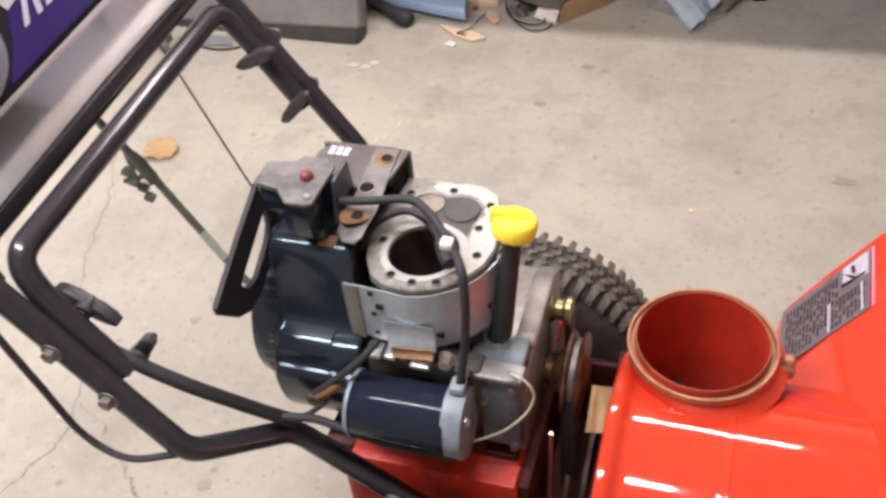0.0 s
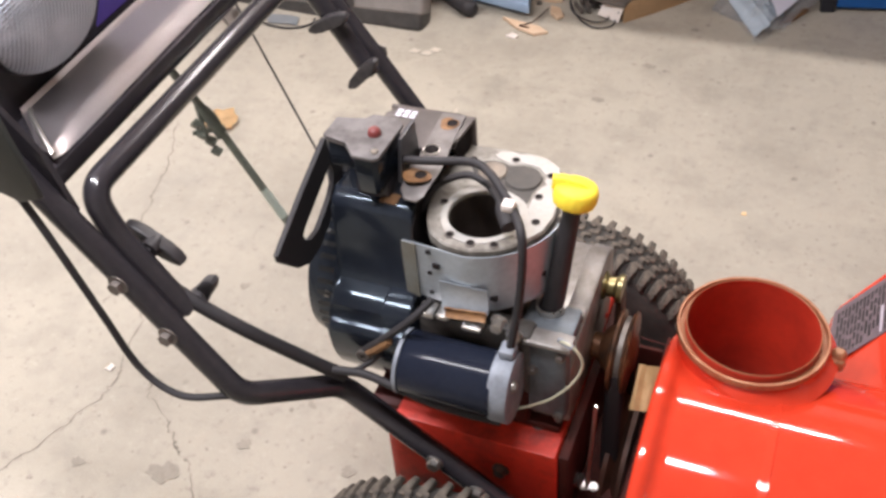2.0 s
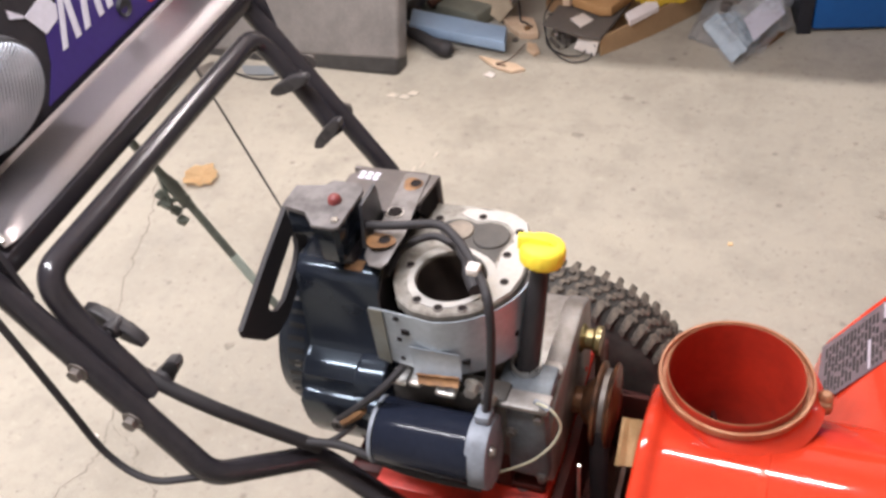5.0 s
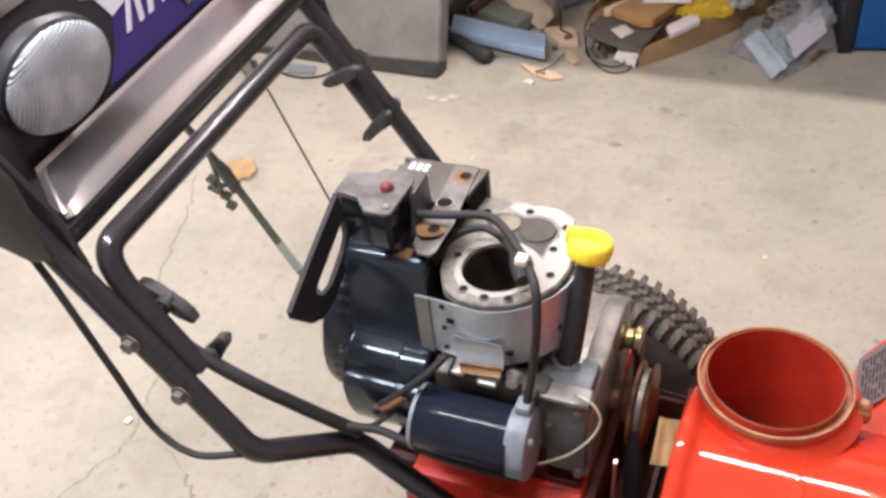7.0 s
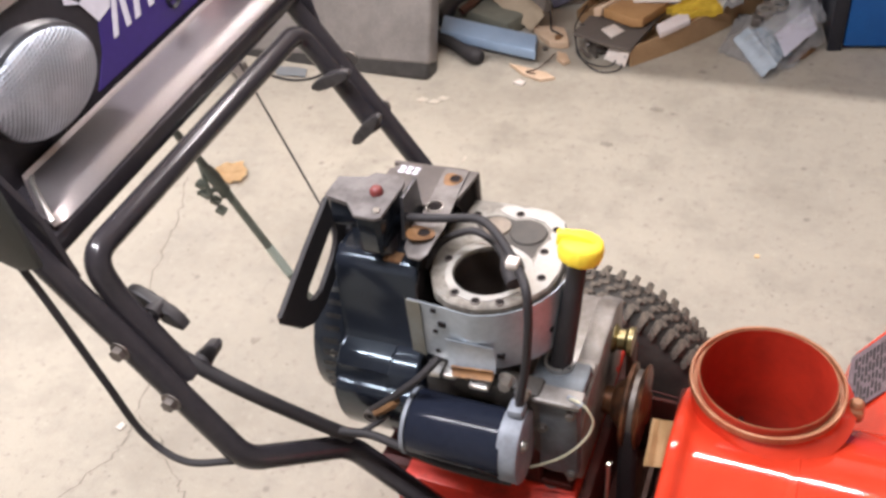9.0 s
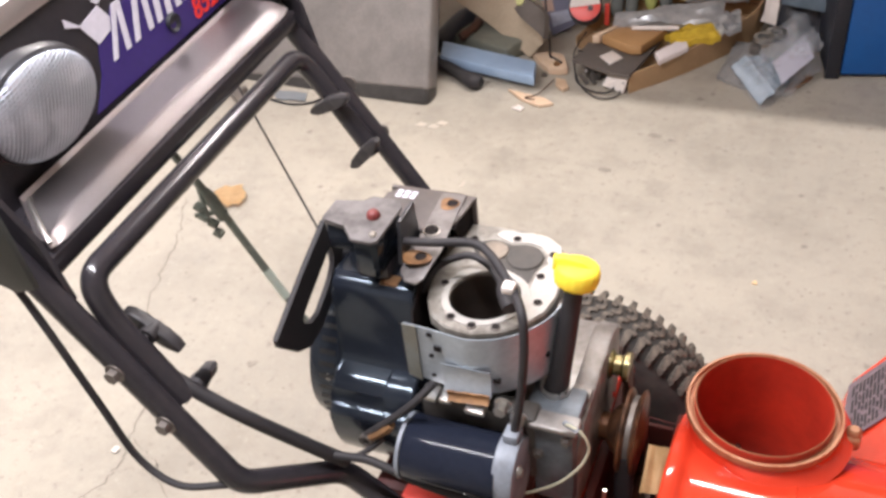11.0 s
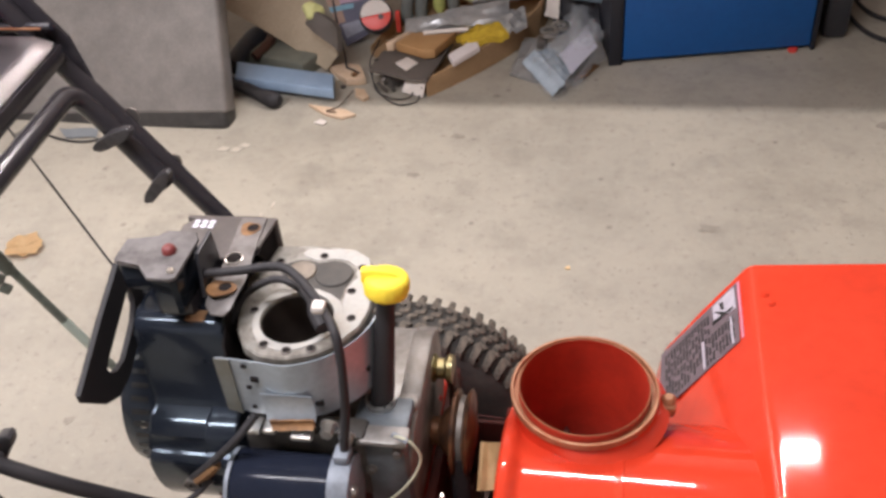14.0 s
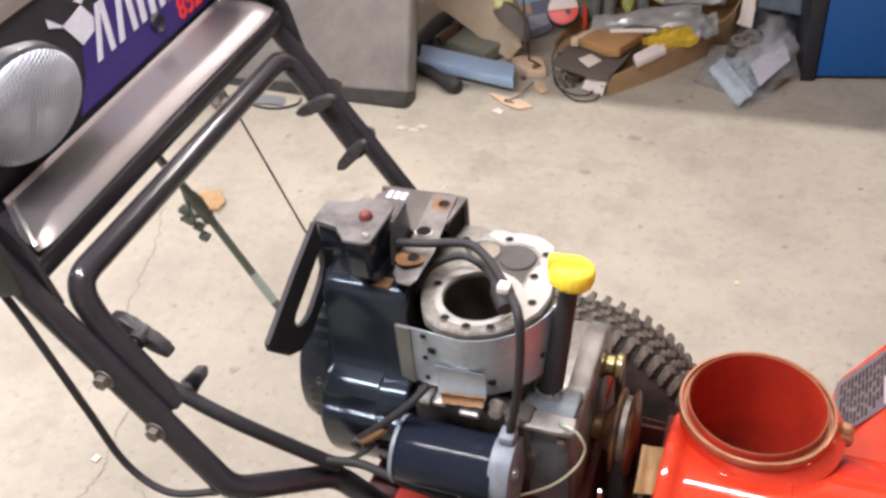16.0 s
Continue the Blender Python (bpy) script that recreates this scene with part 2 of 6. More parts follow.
CRACK = surface("crack_dirt", (0.24, 0.21, 0.175), 0.95, scale=40, amount=0.5, fine=200)
STAIN = surface("oil_stain", (0.26, 0.23, 0.19), 0.7, second=(0.34, 0.305, 0.255), scale=60, amount=0.8, fine=220)
BROWN_CARD = surface("tan_greasy_card", (0.42, 0.26, 0.12), 0.7, second=(0.3, 0.17, 0.07), scale=40, amount=0.8, fine=180)


def glass_material(name, colour, rough, alpha=None):
    m, t, b = nodes_of(name)
    b.inputs["Base Color"].default_value = rgb(colour)
    b.inputs["Roughness"].default_value = rough
    b.inputs["Transmission Weight"].default_value = 0.45
    b.inputs["IOR"].default_value = 1.3
    if alpha is not None:
        b.inputs["Alpha"].default_value = alpha
    return m


def lens_material():
    """Pressed glass: two crossing sets of fine flutes."""
    m, t, b = nodes_of("fluted_lens_glass")
    n, l = t.nodes, t.links
    co = n.new("ShaderNodeTexCoord")
    heights = []
    for turn in (4, 62):
        mp = n.new("ShaderNodeMapping")
        mp.inputs["Rotation"].default_value = (radians(turn), 0, 0)
        wv = n.new("ShaderNodeTexWave")
        wv.bands_direction = "Y"
        wv.inputs["Scale"].default_value, wv.inputs["Distortion"].default_value = 74, 0.4
        l.new(co.outputs["Object"], mp.inputs["Vector"])
        l.new(mp.outputs["Vector"], wv.inputs["Vector"])
        heights.append(wv.outputs["Fac"])
    add = n.new("ShaderNodeMath")
    l.new(heights[0], add.inputs[0])
    l.new(heights[1], add.inputs[1])
    patch = n.new("ShaderNodeTexNoise")
    patch.inputs["Scale"].default_value, patch.inputs["Detail"].default_value = 26, 2
    l.new(co.outputs["Object"], patch.inputs["Vector"])
    deep = n.new("ShaderNodeMapRange")
    deep.inputs["From Min"].default_value, deep.inputs["From Max"].default_value = 0.42, 0.60
    deep.inputs["To Min"].default_value, deep.inputs["To Max"].default_value = 0.15, 1.0
    l.new(patch.outputs["Fac"], deep.inputs["Value"])
    times = n.new("ShaderNodeMath")
    times.operation = "MULTIPLY"
    l.new(add.outputs[0], times.inputs[0])
    l.new(deep.outputs["Result"], times.inputs[1])
    bn = n.new("ShaderNodeBump")
    bn.inputs["Strength"].default_value, bn.inputs["Distance"].default_value = 1.0, 0.0022
    l.new(times.outputs[0], bn.inputs["Height"])
    l.new(bn.outputs["Normal"], b.inputs["Normal"])
    ramp = n.new("ShaderNodeMix")
    ramp.data_type = "RGBA"
    ramp.inputs[6].default_value, ramp.inputs[7].default_value = (0.78, 0.83, 0.92, 1), (0.58, 0.63, 0.73, 1)
    l.new(patch.outputs["Fac"], ramp.inputs[0])
    l.new(ramp.outputs[2], b.inputs["Base Color"])
    b.inputs["Metallic"].default_value, b.inputs["Roughness"].default_value = 0.22, 0.12
    return m


LENS_GLASS = lens_material()
BAG = glass_material("clear_plastic_bag", (0.86, 0.88, 0.92), 0.10, 0.26)


# ---- building helpers ----
def finish(name, bm, material, smooth=True):
    bmesh.ops.recalc_face_normals(bm, faces=bm.faces)
    me = bpy.data.meshes.new(name)
    bm.to_mesh(me)
    bm.free()
    me.materials.append(material)
    if smooth:
        me.shade_smooth()
        me.set_sharp_from_angle(angle=radians(38))
    return new(name, me)


def part(name, bm, material, parent, label="", smooth=True):
    ob = finish(name, bm, material, smooth)
    ob.parent = parent
    return tagged(ob, label)


def thing(name, bm, material, label, category, group="", kind="", smooth=True):
    return tagged(finish(name, bm, material, smooth), label, category, group, kind)


def empty(name, label, category, at=(0, 0, 0)):
    ob = new(name)
    ob.empty_display_size = 0.1
    ob.location = at
    return tagged(ob, label, category)


def block(bm, lo, hi, bevel=0.0, m=None, segments=2):
    """A box from corner to corner with rounded edges."""
    made = bmesh.ops.create_cube(bm, size=1)["verts"]
    lo, hi = Vector(lo), Vector(hi)
    bmesh.ops.scale(bm, vec=hi - lo, verts=made)
    bmesh.ops.translate(bm, vec=(hi + lo) / 2, verts=made)
    if bevel:
        edges = list({e for v in made for e in v.link_edges})
        made = bmesh.ops.bevel(bm, geom=edges, offset=bevel, segments=segments, profile=0.5, affect="EDGES")["verts"]
    if m is not None:
        todo, seen = list(made), set()
        while todo:
            v = todo.pop()
            if v in seen:
                continue
            seen.add(v)
            todo += [e.other_vert(v) for e in v.link_edges]
        bmesh.ops.transform(bm, matrix=m, verts=list(seen))
    return bm


def smooth_path(points, steps=8):
    """A Catmull-Rom line through the points."""
    p = [Vector(q) for q in points]
    p = [2 * p[0] - p[1], *p, 2 * p[-1] - p[-2]]
    out = []
    for a, b, c, d in zip(p, p[1:], p[2:], p[3:]):
        for k in range(steps):
            s = k / steps
            out.append(0.5 * ((2 * b) + (c - a) * s + (2 * a - 5 * b + 4 * c - d) * s * s + (3 * b - a - 3 * c + d) * s ** 3))
    return out + [p[-2]]


def rounded_path(points, radius, steps=7):
    """Straight runs with round bends."""
    p = [Vector(q) for q in points]
    out = [p[0]]
    for a, b, c in zip(p, p[1:], p[2:]):
        r = min(radius, (a - b).length * 0.48, (c - b).length * 0.48)
        s, e = b + (a - b).normalized() * r, b + (c - b).normalized() * r
        out += [s.lerp(b, k / steps).lerp(b.lerp(e, k / steps), k / steps) for k in range(steps + 1)]
    return out + [p[-1]]


def pipe(bm, line, radius, sides=12, flat=1.0, up=None):
    """A closed round bar along the line; flat squeezes it across."""
    line = [Vector(q) for q in line]
    rings = []
    t0 = (line[1] - line[0]).normalized()
    side = (Vector(up) if up else t0.orthogonal()).normalized()
    side = (side - t0 * side.dot(t0)).normalized()
    for k, q in enumerate(line):
        t = (line[min(k + 1, len(line) - 1)] - line[max(k - 1, 0)]).normalized()
        side = (side - t * side.dot(t)).normalized()
        other = t.cross(side)
        r = radius[k] if isinstance(radius, (list, tuple)) else radius
        rings.append([bm.verts.new(q + r * (math.cos(a) * side + flat * math.sin(a) * other)) for a in (2 * math.pi * i / sides for i in range(sides))])
    for a, b in zip(rings, rings[1:]):
        for i in range(sides):
            bm.faces.new((a[i], a[(i + 1) % sides], b[(i + 1) % sides], b[i]))
    bm.faces.new(rings[0][::-1])
    bm.faces.new(rings[-1])
    return bm


def lathe(bm, profile, centre, axis="z", sides=32, m=None, closed=False):
    """Turns (radius, along) pairs round an axis."""
    rings = []
    for r, h in profile:
        ring = []
        for i in range(sides):
            a = 2 * math.pi * i / sides
            c, s = r * math.cos(a), r * math.sin(a)
            v = {"z": (c, s, h), "x": (h, c, s), "y": (s, h, c)}[axis]
            v = Vector(v)
            if m is not None:
                v = m @ v
            ring.append(bm.verts.new(v + Vector(centre)))
        rings.append(ring)
    pairs = list(zip(rings, rings[1:])) + ([(rings[-1], rings[0])] if closed else [])
    for a, b in pairs:
        for i in range(sides):
            bm.faces.new((a[i], a[(i + 1) % sides], b[(i + 1) % sides], b[i]))
    if not closed:
        for ring, r in ((rings[0], profile[0][0]), (rings[-1], profile[-1][0])):
            if r > 1e-5:
                bm.faces.new(ring)
    bmesh.ops.remove_doubles(bm, verts=bm.verts, dist=1e-6)
    return bm


def slab(bm, outline, lo, hi, axis="z", bevel=0.0, m=None):
    """Pushes a flat outline out along an axis, from lo to hi."""
    def at(a, b, h):
        v = Vector({"z": (a, b, h), "x": (h, a, b), "y": (a, h, b)}[axis])
        return m @ v if m is not None else v
    bottom = [bm.verts.new(at(a, b, lo)) for a, b in outline]
    top = [bm.verts.new(at(a, b, hi)) for a, b in outline]
    k = len(outline)
    faces = [bm.faces.new(bottom[::-1]), bm.faces.new(top)]
    for i in range(k):
        bm.faces.new((bottom[i], bottom[(i + 1) % k], top[(i + 1) % k], top[i]))
    if bevel:
        rim = list({e for f in faces for e in f.edges})
        bmesh.ops.bevel(bm, geom=rim, offset=bevel, segments=2, profile=0.5, affect="EDGES")
    return bm


def ribbon(bm, line, lo, hi, thick):
    """A thin upright sheet over a plan line (x, y) from height lo to hi; lo and hi may be lists."""
    k = len(line)
    lo = lo if isinstance(lo, (list, tuple)) else [lo] * k
    hi = hi if isinstance(hi, (list, tuple)) else [hi] * k
    rows = []
    for i, (x, y) in enumerate(line):
        a, b = Vector(line[max(i - 1, 0)]), Vector(line[min(i + 1, k - 1)])
        d = (b - a).normalized()
        nx, ny = -d.y * thick, d.x * thick
        rows.append([bm.verts.new(v) for v in ((x, y, lo[i]), (x, y, hi[i]), (x + nx, y + ny, hi[i]), (x + nx, y + ny, lo[i]))])
    for a, b in zip(rows, rows[1:]):
        for i in range(4):
            bm.faces.new((a[i], a[(i + 1) % 4], b[(i + 1) % 4], b[i]))
    bm.faces.new(rows[0][::-1])
    bm.faces.new(rows[-1])
    return bm


def sheet(bm, a, b, c, d, thick, nu=1, nv=1, bend=None):
    """A thin four-cornered sheet, corners in order round, bent by bend(u, v) along its normal."""
    a, b, c, d = (Vector(q) for q in (a, b, c, d))
    n = (b - a).cross(d - a).normalized()
    grid = {}
    for side in (0, 1):
        for i in range(nu + 1):
            for j in range(nv + 1):
                u, v = i / nu, j / nv
                q = a.lerp(b, u).lerp(d.lerp(c, u), v)
                grid[side, i, j] = bm.verts.new(q + n * ((bend(u, v) if bend else 0) - side * thick))
    for i in range(nu):
        for j in range(nv):
            for side in (0, 1):
                bm.faces.new([grid[side, p, q] for p, q in ((i, j), (i + 1, j), (i + 1, j + 1), (i, j + 1))])
    edge = [(i, 0) for i in range(nu)] + [(nu, j) for j in range(nv)] + [(i, nv) for i in range(nu, 0, -1)] + [(0, j) for j in range(nv, 0, -1)]
    for p, q in zip(edge, edge[1:] + edge[:1]):
        bm.faces.new((grid[(0, *p)], grid[(0, *q)], grid[(1, *q)], grid[(1, *p)]))
    return bm


def hexbolt(bm, at, axis, r=0.008, h=0.006):
    """A hexagon head on a washer."""
    n = Vector(axis).normalized()
    u = n.orthogonal().normalized()
    w = n.cross(u)
    at = Vector(at)
    for rad, lo, hi, k in ((r * 1.45, 0, 0.0018, 14), (r, 0.0018, h, 6)):
        rings = [[bm.verts.new(at + n * z + rad * (math.cos(a) * u + math.sin(a) * w)) for a in (2 * math.pi * i / k for i in range(k))] for z in (lo, hi)]
        bm.faces.new(rings[1])
        bm.faces.new(rings[0][::-1])
        for i in range(k):
            bm.faces.new((rings[0][i], rings[0][(i + 1) % k], rings[1][(i + 1) % k], rings[1][i]))
    return bm


def B():
    return bmesh.new()


# ---- the room ----
X0, X1, Y0, Y1, TOP = -3.4, 3.2, -3.0, 2.55, 2.6
floor = thing("floor", block(B(), (X0, Y0, -0.12), (X1, Y1, 0.0)), CONCRETE, "worn beige concrete garage floor with stains", "floor", kind="structure", smooth=False)
for nm, lo, hi in (("wall_north", (X0, Y1, 0), (X1, Y1 + 0.15, TOP)), ("wall_south", (X0, Y0 - 0.15, 0), (X1, Y0, TOP)),
                   ("wall_west", (X0 - 0.15, Y0, 0), (X0, Y1, TOP)), ("wall_east", (X1, Y0, 0), (X1 + 0.15, Y1, TOP))):
    thing(nm, block(B(), lo, hi), WALL, "plain pale painted garage wall", "wall", kind="structure", smooth=False)
thing("ceiling", block(B(), (X0, Y0, TOP), (X1, Y1, TOP + 0.1)), CEILING, "plain pale garage ceiling", "ceiling", kind="structure", smooth=False)


def flat_patch(name, x, y, r, material, parent, seed, stretch=1.0, h=0.0012):
    rnd = random.Random(seed)
    k = 18
    pts = []
    for i in range(k):
        a = 2 * math.pi * i / k
        q = r * (0.55 + 0.6 * rnd.random())
        pts.append((x + q * math.cos(a) * stretch, y + q * math.sin(a)))
    return part(name, slab(B(), pts, 0.0004, h), material, parent)


for i, (x, y, r, s) in enumerate(((-0.262, 1.408, 0.013, 1.4), (0.374, 1.041, 0.017, 1.6), (0.84, 1.50, 0.02, 1.4), (-0.6736, -0.004, 0.014, 1), (-0.598, 0.114, 0.008, 1.2), (-0.78, -0.106, 0.024, 1.3), (-0.47, 0.004, 0.014, 1), (-0.63, 0.092, 0.006, 1), (-0.94, -0.135, 0.012, 1.4),
                                  (0.30, 1.30, 0.007, 1), (-0.18, 1.62, 0.01, 1.3), (-0.60, 0.86, 0.012, 1.2), (-0.35, 1.22, 0.012, 1.5), (-0.88, 0.35, 0.012, 1))):
    flat_patch("stain", x, y, r, STAIN, floor, i, s)


def crack(points, w):
    rnd = random.Random(len(points))
    line = []
    for a, b in zip(points, points[1:]):
        for k in range(7):
            s = k / 7
            line.append((a[0] + (b[0] - a[0]) * s + rnd.uniform(-0.006, 0.006), a[1] + (b[1] - a[1]) * s + rnd.uniform(-0.006, 0.006)))
    bm = B()
    prev = None
    for i, (x, y) in enumerate(line):
        q = w * (0.4 + 0.9 * rnd.random())
        row = [bm.verts.new((x - q, y, 0.0006)), bm.verts.new((x + q, y, 0.0006))]
        if prev:
            bm.faces.new((prev[0], prev[1], row[1], row[0]))
        prev = row
    part("crack", bm, CRACK, floor, "dark hairline crack in concrete", smooth=False)


# ---- the snow blower ----
blower = empty("snow_blower", "red and black snow blower with engine cylinder head removed", "snow blower")

# handlebar: one bent tube on each side, and a hoop between them
TUBE_R = 0.0140
KNOB = surface("worn_knob_plastic", (0.026, 0.023, 0.025), 0.42, second=(0.06, 0.054, 0.056), scale=60, amount=0.7, fine=240, bump=0.1)


def handle_line(side):
    y = 0.27 * side
    return rounded_path([(-0.86, y, 1.10), (-0.70, y, 1.04), (-0.566, y, 0.832), (-0.388, y, 0.568), (-0.322, 0.170 * side, 0.494), (-0.209, 0.168 * side, 0.404), (-0.10, 0.168 * side, 0.318)], 0.020)


for side in (-1, 1):
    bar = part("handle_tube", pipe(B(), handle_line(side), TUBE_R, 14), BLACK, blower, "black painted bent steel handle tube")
    for k, (x, z) in enumerate(((-0.488, 0.722), (-0.447, 0.658)) if side < 0 else ((-0.497, 0.742), (-0.455, 0.668))):
        bm = B()
        hexbolt(bm, (x, (0.27 + TUBE_R - 0.001) * side, z), (0, side, 0), 0.008, 0.009)
        part("bolt", bm, STEEL, bar, "dull grey carriage bolt head")
        bm = B()
        lathe(bm, [(0.0, 0), (0.010, 0.0), (0.011, 0.010), (0.009, 0.020), (0.0, 0.022)], (0, 0, 0), "z", 16)
        lathe(bm, [(0.0, -0.02), (0.0045, -0.02), (0.0045, 0.0), (0.0, 0.0)], (0, 0, 0), "z", 10)
        for s in (-1, 1):
            slab(bm, [(0.002 * s, -0.0095), (0.014 * s, -0.0085), (0.028 * s, -0.0080), (0.037 * s, -0.0015), (0.036 * s, 0.0035), (0.026 * s, 0.0078), (0.014 * s, 0.0085), (0.002 * s, 0.0095)], 0.006, 0.020, "z", 0.003)
        tilt = {(-1, 0): 34, (-1, 1): -51, (1, 0): 27, (1, 1): 48}[side, k]
        m = pose(x, -0.229 if side < 0 else 0.238, z) @ pose(0, 0, 0, 90 * side, 0, 0) @ pose(0, 0, 0, 0, 0, tilt)
        bmesh.ops.transform(bm, matrix=m @ Matrix.Scale(1.0 if side < 0 else 0.95, 4), verts=bm.verts)
        part("wing_knob", bm, KNOB, bar, "worn grey-black plastic wing knob")

hoop = rounded_path([(-0.450, -0.2430, 0.656), (-0.511, -0.2430, 0.753), (-0.5265, -0.238, 0.8025), (-0.5415, 0.236, 0.8065), (-0.512, 0.2445, 0.755), (-0.450, 0.2445, 0.658)], 0.062, 9)
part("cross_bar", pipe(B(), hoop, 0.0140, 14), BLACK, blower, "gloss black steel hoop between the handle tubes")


# control panel across the handle
def panel_z(y):
    return 0.8575 + 0.052 * y


bm = B()
SHEAR = Matrix(((1, 0, 0, 0), (0, 1, 0, 0), (0, 0.052, 1, 0.8575), (0, 0, 0, 1)))
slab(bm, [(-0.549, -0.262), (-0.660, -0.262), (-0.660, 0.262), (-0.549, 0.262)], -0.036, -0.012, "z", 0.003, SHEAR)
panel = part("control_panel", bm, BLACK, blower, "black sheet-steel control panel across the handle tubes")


def fold(v):
    """How far the ledge has dropped at v across it: flat, then a soft fold into a gentle front slope."""
    bend, steep = 0.10, math.tan(radians(19))
    past = max(0.0, v - 0.66)
    return 0.081 * steep * (past * past / (2 * bend) if past < bend else past - bend / 2)


def dished_tray():
    """The ledge: a shallow pressed dish with a rolled rim, narrowing at the near end."""
    bm = B()
    rows = []
    n = 48
    for i in range(n + 1):
        y = -0.244 + 0.496 * i / n
        cut_in = max(0.0, (-0.192 - y) / 0.052)
        back = -0.632 + 0.066 * cut_in
        front = -0.551 - 0.004 * (1 - min(1, abs(y) / 0.2))
        row = []
        for j in range(13):
            v = (0, 0.02, 0.05, 0.14, 0.40, 0.62, 0.66, 0.685, 0.71, 0.735, 0.77, 0.88, 1)[j]
            ends = min(1.0, (y + 0.246) / 0.022, (0.254 - y) / 0.012)
            dish = min(1.0, v / 0.05, max(0.0, ends))
            dish = dish * dish * (3 - 2 * dish)
            x = back + (front - back) * v
            row.append(bm.verts.new((x, y, panel_z(y) + 0.004 - 0.005 * dish - fold(v))))
        rows.append(row)
    for a, b in zip(rows, rows[1:]):
        for j in range(12):
            bm.faces.new((a[j], a[j + 1], b[j + 1], b[j]))
    bmesh.ops.solidify(bm, geom=bm.faces[:], thickness=0.0015)
    return bm


part("tray", dished_tray(), SATIN, panel, "satin steel ledge with a rolled rim")
# zinc bar added to draw the highlight along the rolled end rim
part("end_highlight", pipe(B(), [(-0.620, -0.190, panel_z(-0.19) + 0.003), (-0.612, -0.199, panel_z(-0.20) + 0.004), (-0.556, -0.240, panel_z(-0.24) + 0.004), (-0.551, -0.243, panel_z(-0.24) + 0.001)], 0.0028, 8), ZINC, panel, "bright bar for the highlight on the ledge's end rim")
bm = B()
pipe(bm, [(-0.642, 0.262, panel_z(0.262) + 0.010), (-0.556, 0.266, panel_z(0.266) + 0.010)], 0.006, 12)
part("end_lip", bm, BLACK, panel, "gloss black rolled lip at the ledge end")
# coppery strip painted in for the reflection on the black lip
part("lip_reflection", block(B(), (-0.630, 0.2555, panel_z(0.26) + 0.0095), (-0.566, 0.2585, panel_z(0.26) + 0.0125), 0.0008), RIM, panel, "coppery strip for the reflection on the lip")
LEANS = math.tan(radians(10))
PANEL = Matrix(((0, -LEANS, 1, -0.642), (1, 0, 0, 0), (0.052, 1, 0, 0.8575), (0, 0, 0, 1)))  # (along, up, out)
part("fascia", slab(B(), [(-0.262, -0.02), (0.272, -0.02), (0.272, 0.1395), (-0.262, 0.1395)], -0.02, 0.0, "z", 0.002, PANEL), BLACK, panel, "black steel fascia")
part("decal", slab(B(), [(-0.04, 0.006), (0.2615, 0.004), (0.2615, 0.114), (0.120, 0.114), (0.100, 0.100), (0.0823, 0.0877), (0.0481, 0.0935), (0.0400, 0.0850), (0.0320, 0.0726), (0.0056, 0.0659), (-0.008, 0.038)], 0.0, 0.0012, "z", 0, PANEL), PURPLE, panel, "purple decal with white and red print")
part("top_ledge", slab(B(), [(-0.262, 0.1398), (0.262, 0.1398), (0.262, 0.165), (-0.262, 0.165)], -0.09, 0.006, "z", 0.003, PANEL), SATIN, panel, "satin dark steel upper ledge")
# brand lettering reduced to slanted bars of its size and colour
for low, wide, high in ((0.0162, 0.0088, 0.0492), (0.0425, 0.0090, 0.0555), (0.0605, 0.0100, 0.0885), (0.0900, 0.0095, 0.1018), (0.1085, 0.0105, 0.1230), (0.1293, 0.0105, 0.1440), (0.1500, 0.0110, 0.1640), (0.1690, 0.0095, 0.1860), (0.1880, 0.0095, 0.2050), (0.2060, 0.0100, 0.2230), (0.2220, 0.0095, 0.2390)):
    part("print", slab(B(), [(low, 0.041), (low + wide, 0.041), (high + wide, 0.095), (high, 0.095)], 0.0012, 0.0022, "z", 0, PANEL), WHITE_INK, panel, "white slanted print bar")
# chequered flag beside it: white squares on the black steel
for square in ([(-0.0254, 0.1143), (-0.0277, 0.1050), (-0.0100, 0.0967), (-0.0085, 0.0985)],
               [(0.0294, 0.1037), (-0.0085, 0.0968), (0.0067, 0.0674), (0.0320, 0.0722), (0.0393, 0.0849)],
               [(0.0223, 0.1119), (0.0302, 0.1046), (0.0603, 0.1136)],
               [(0.0713, 0.1138), (0.0828, 0.0972), (0.0999, 0.1002), (0.1190, 0.1138)]):
    part("print", slab(B(), square, 0.0012, 0.002, "z", 0, PANEL), WHITE_INK, panel, "white chequered flag square")
text = bpy.data.curves.new("print", "FONT")
text.body, text.size, text.extrude, text.align_x = "8524", 0.037, 0.0005, "LEFT"
text.shear, text.offset = 0.2, 0.0006
draft = bpy.data.objects.new("print", text)
letters = bpy.data.meshes.new_from_object(draft)
bpy.data.objects.remove(draft)
letters.materials.clear()
letters.materials.append(RED_INK)
letters.transform(PANEL @ Matrix.Translation((0.174, 0.011, 0.0018)))
number = new("print", letters)
number.parent = panel
tagged(number, "red model number print 8524")
part("key_switch", lathe(B(), [(0.0, 0.0015), (0.007, 0.0015), (0.0115, 0.006), (0.0125, 0.0), (0.0, 0.0)], PANEL @ Vector((0.132, 0.030, 0.0)), "x", 20), PLASTIC, panel, "black key switch ring")

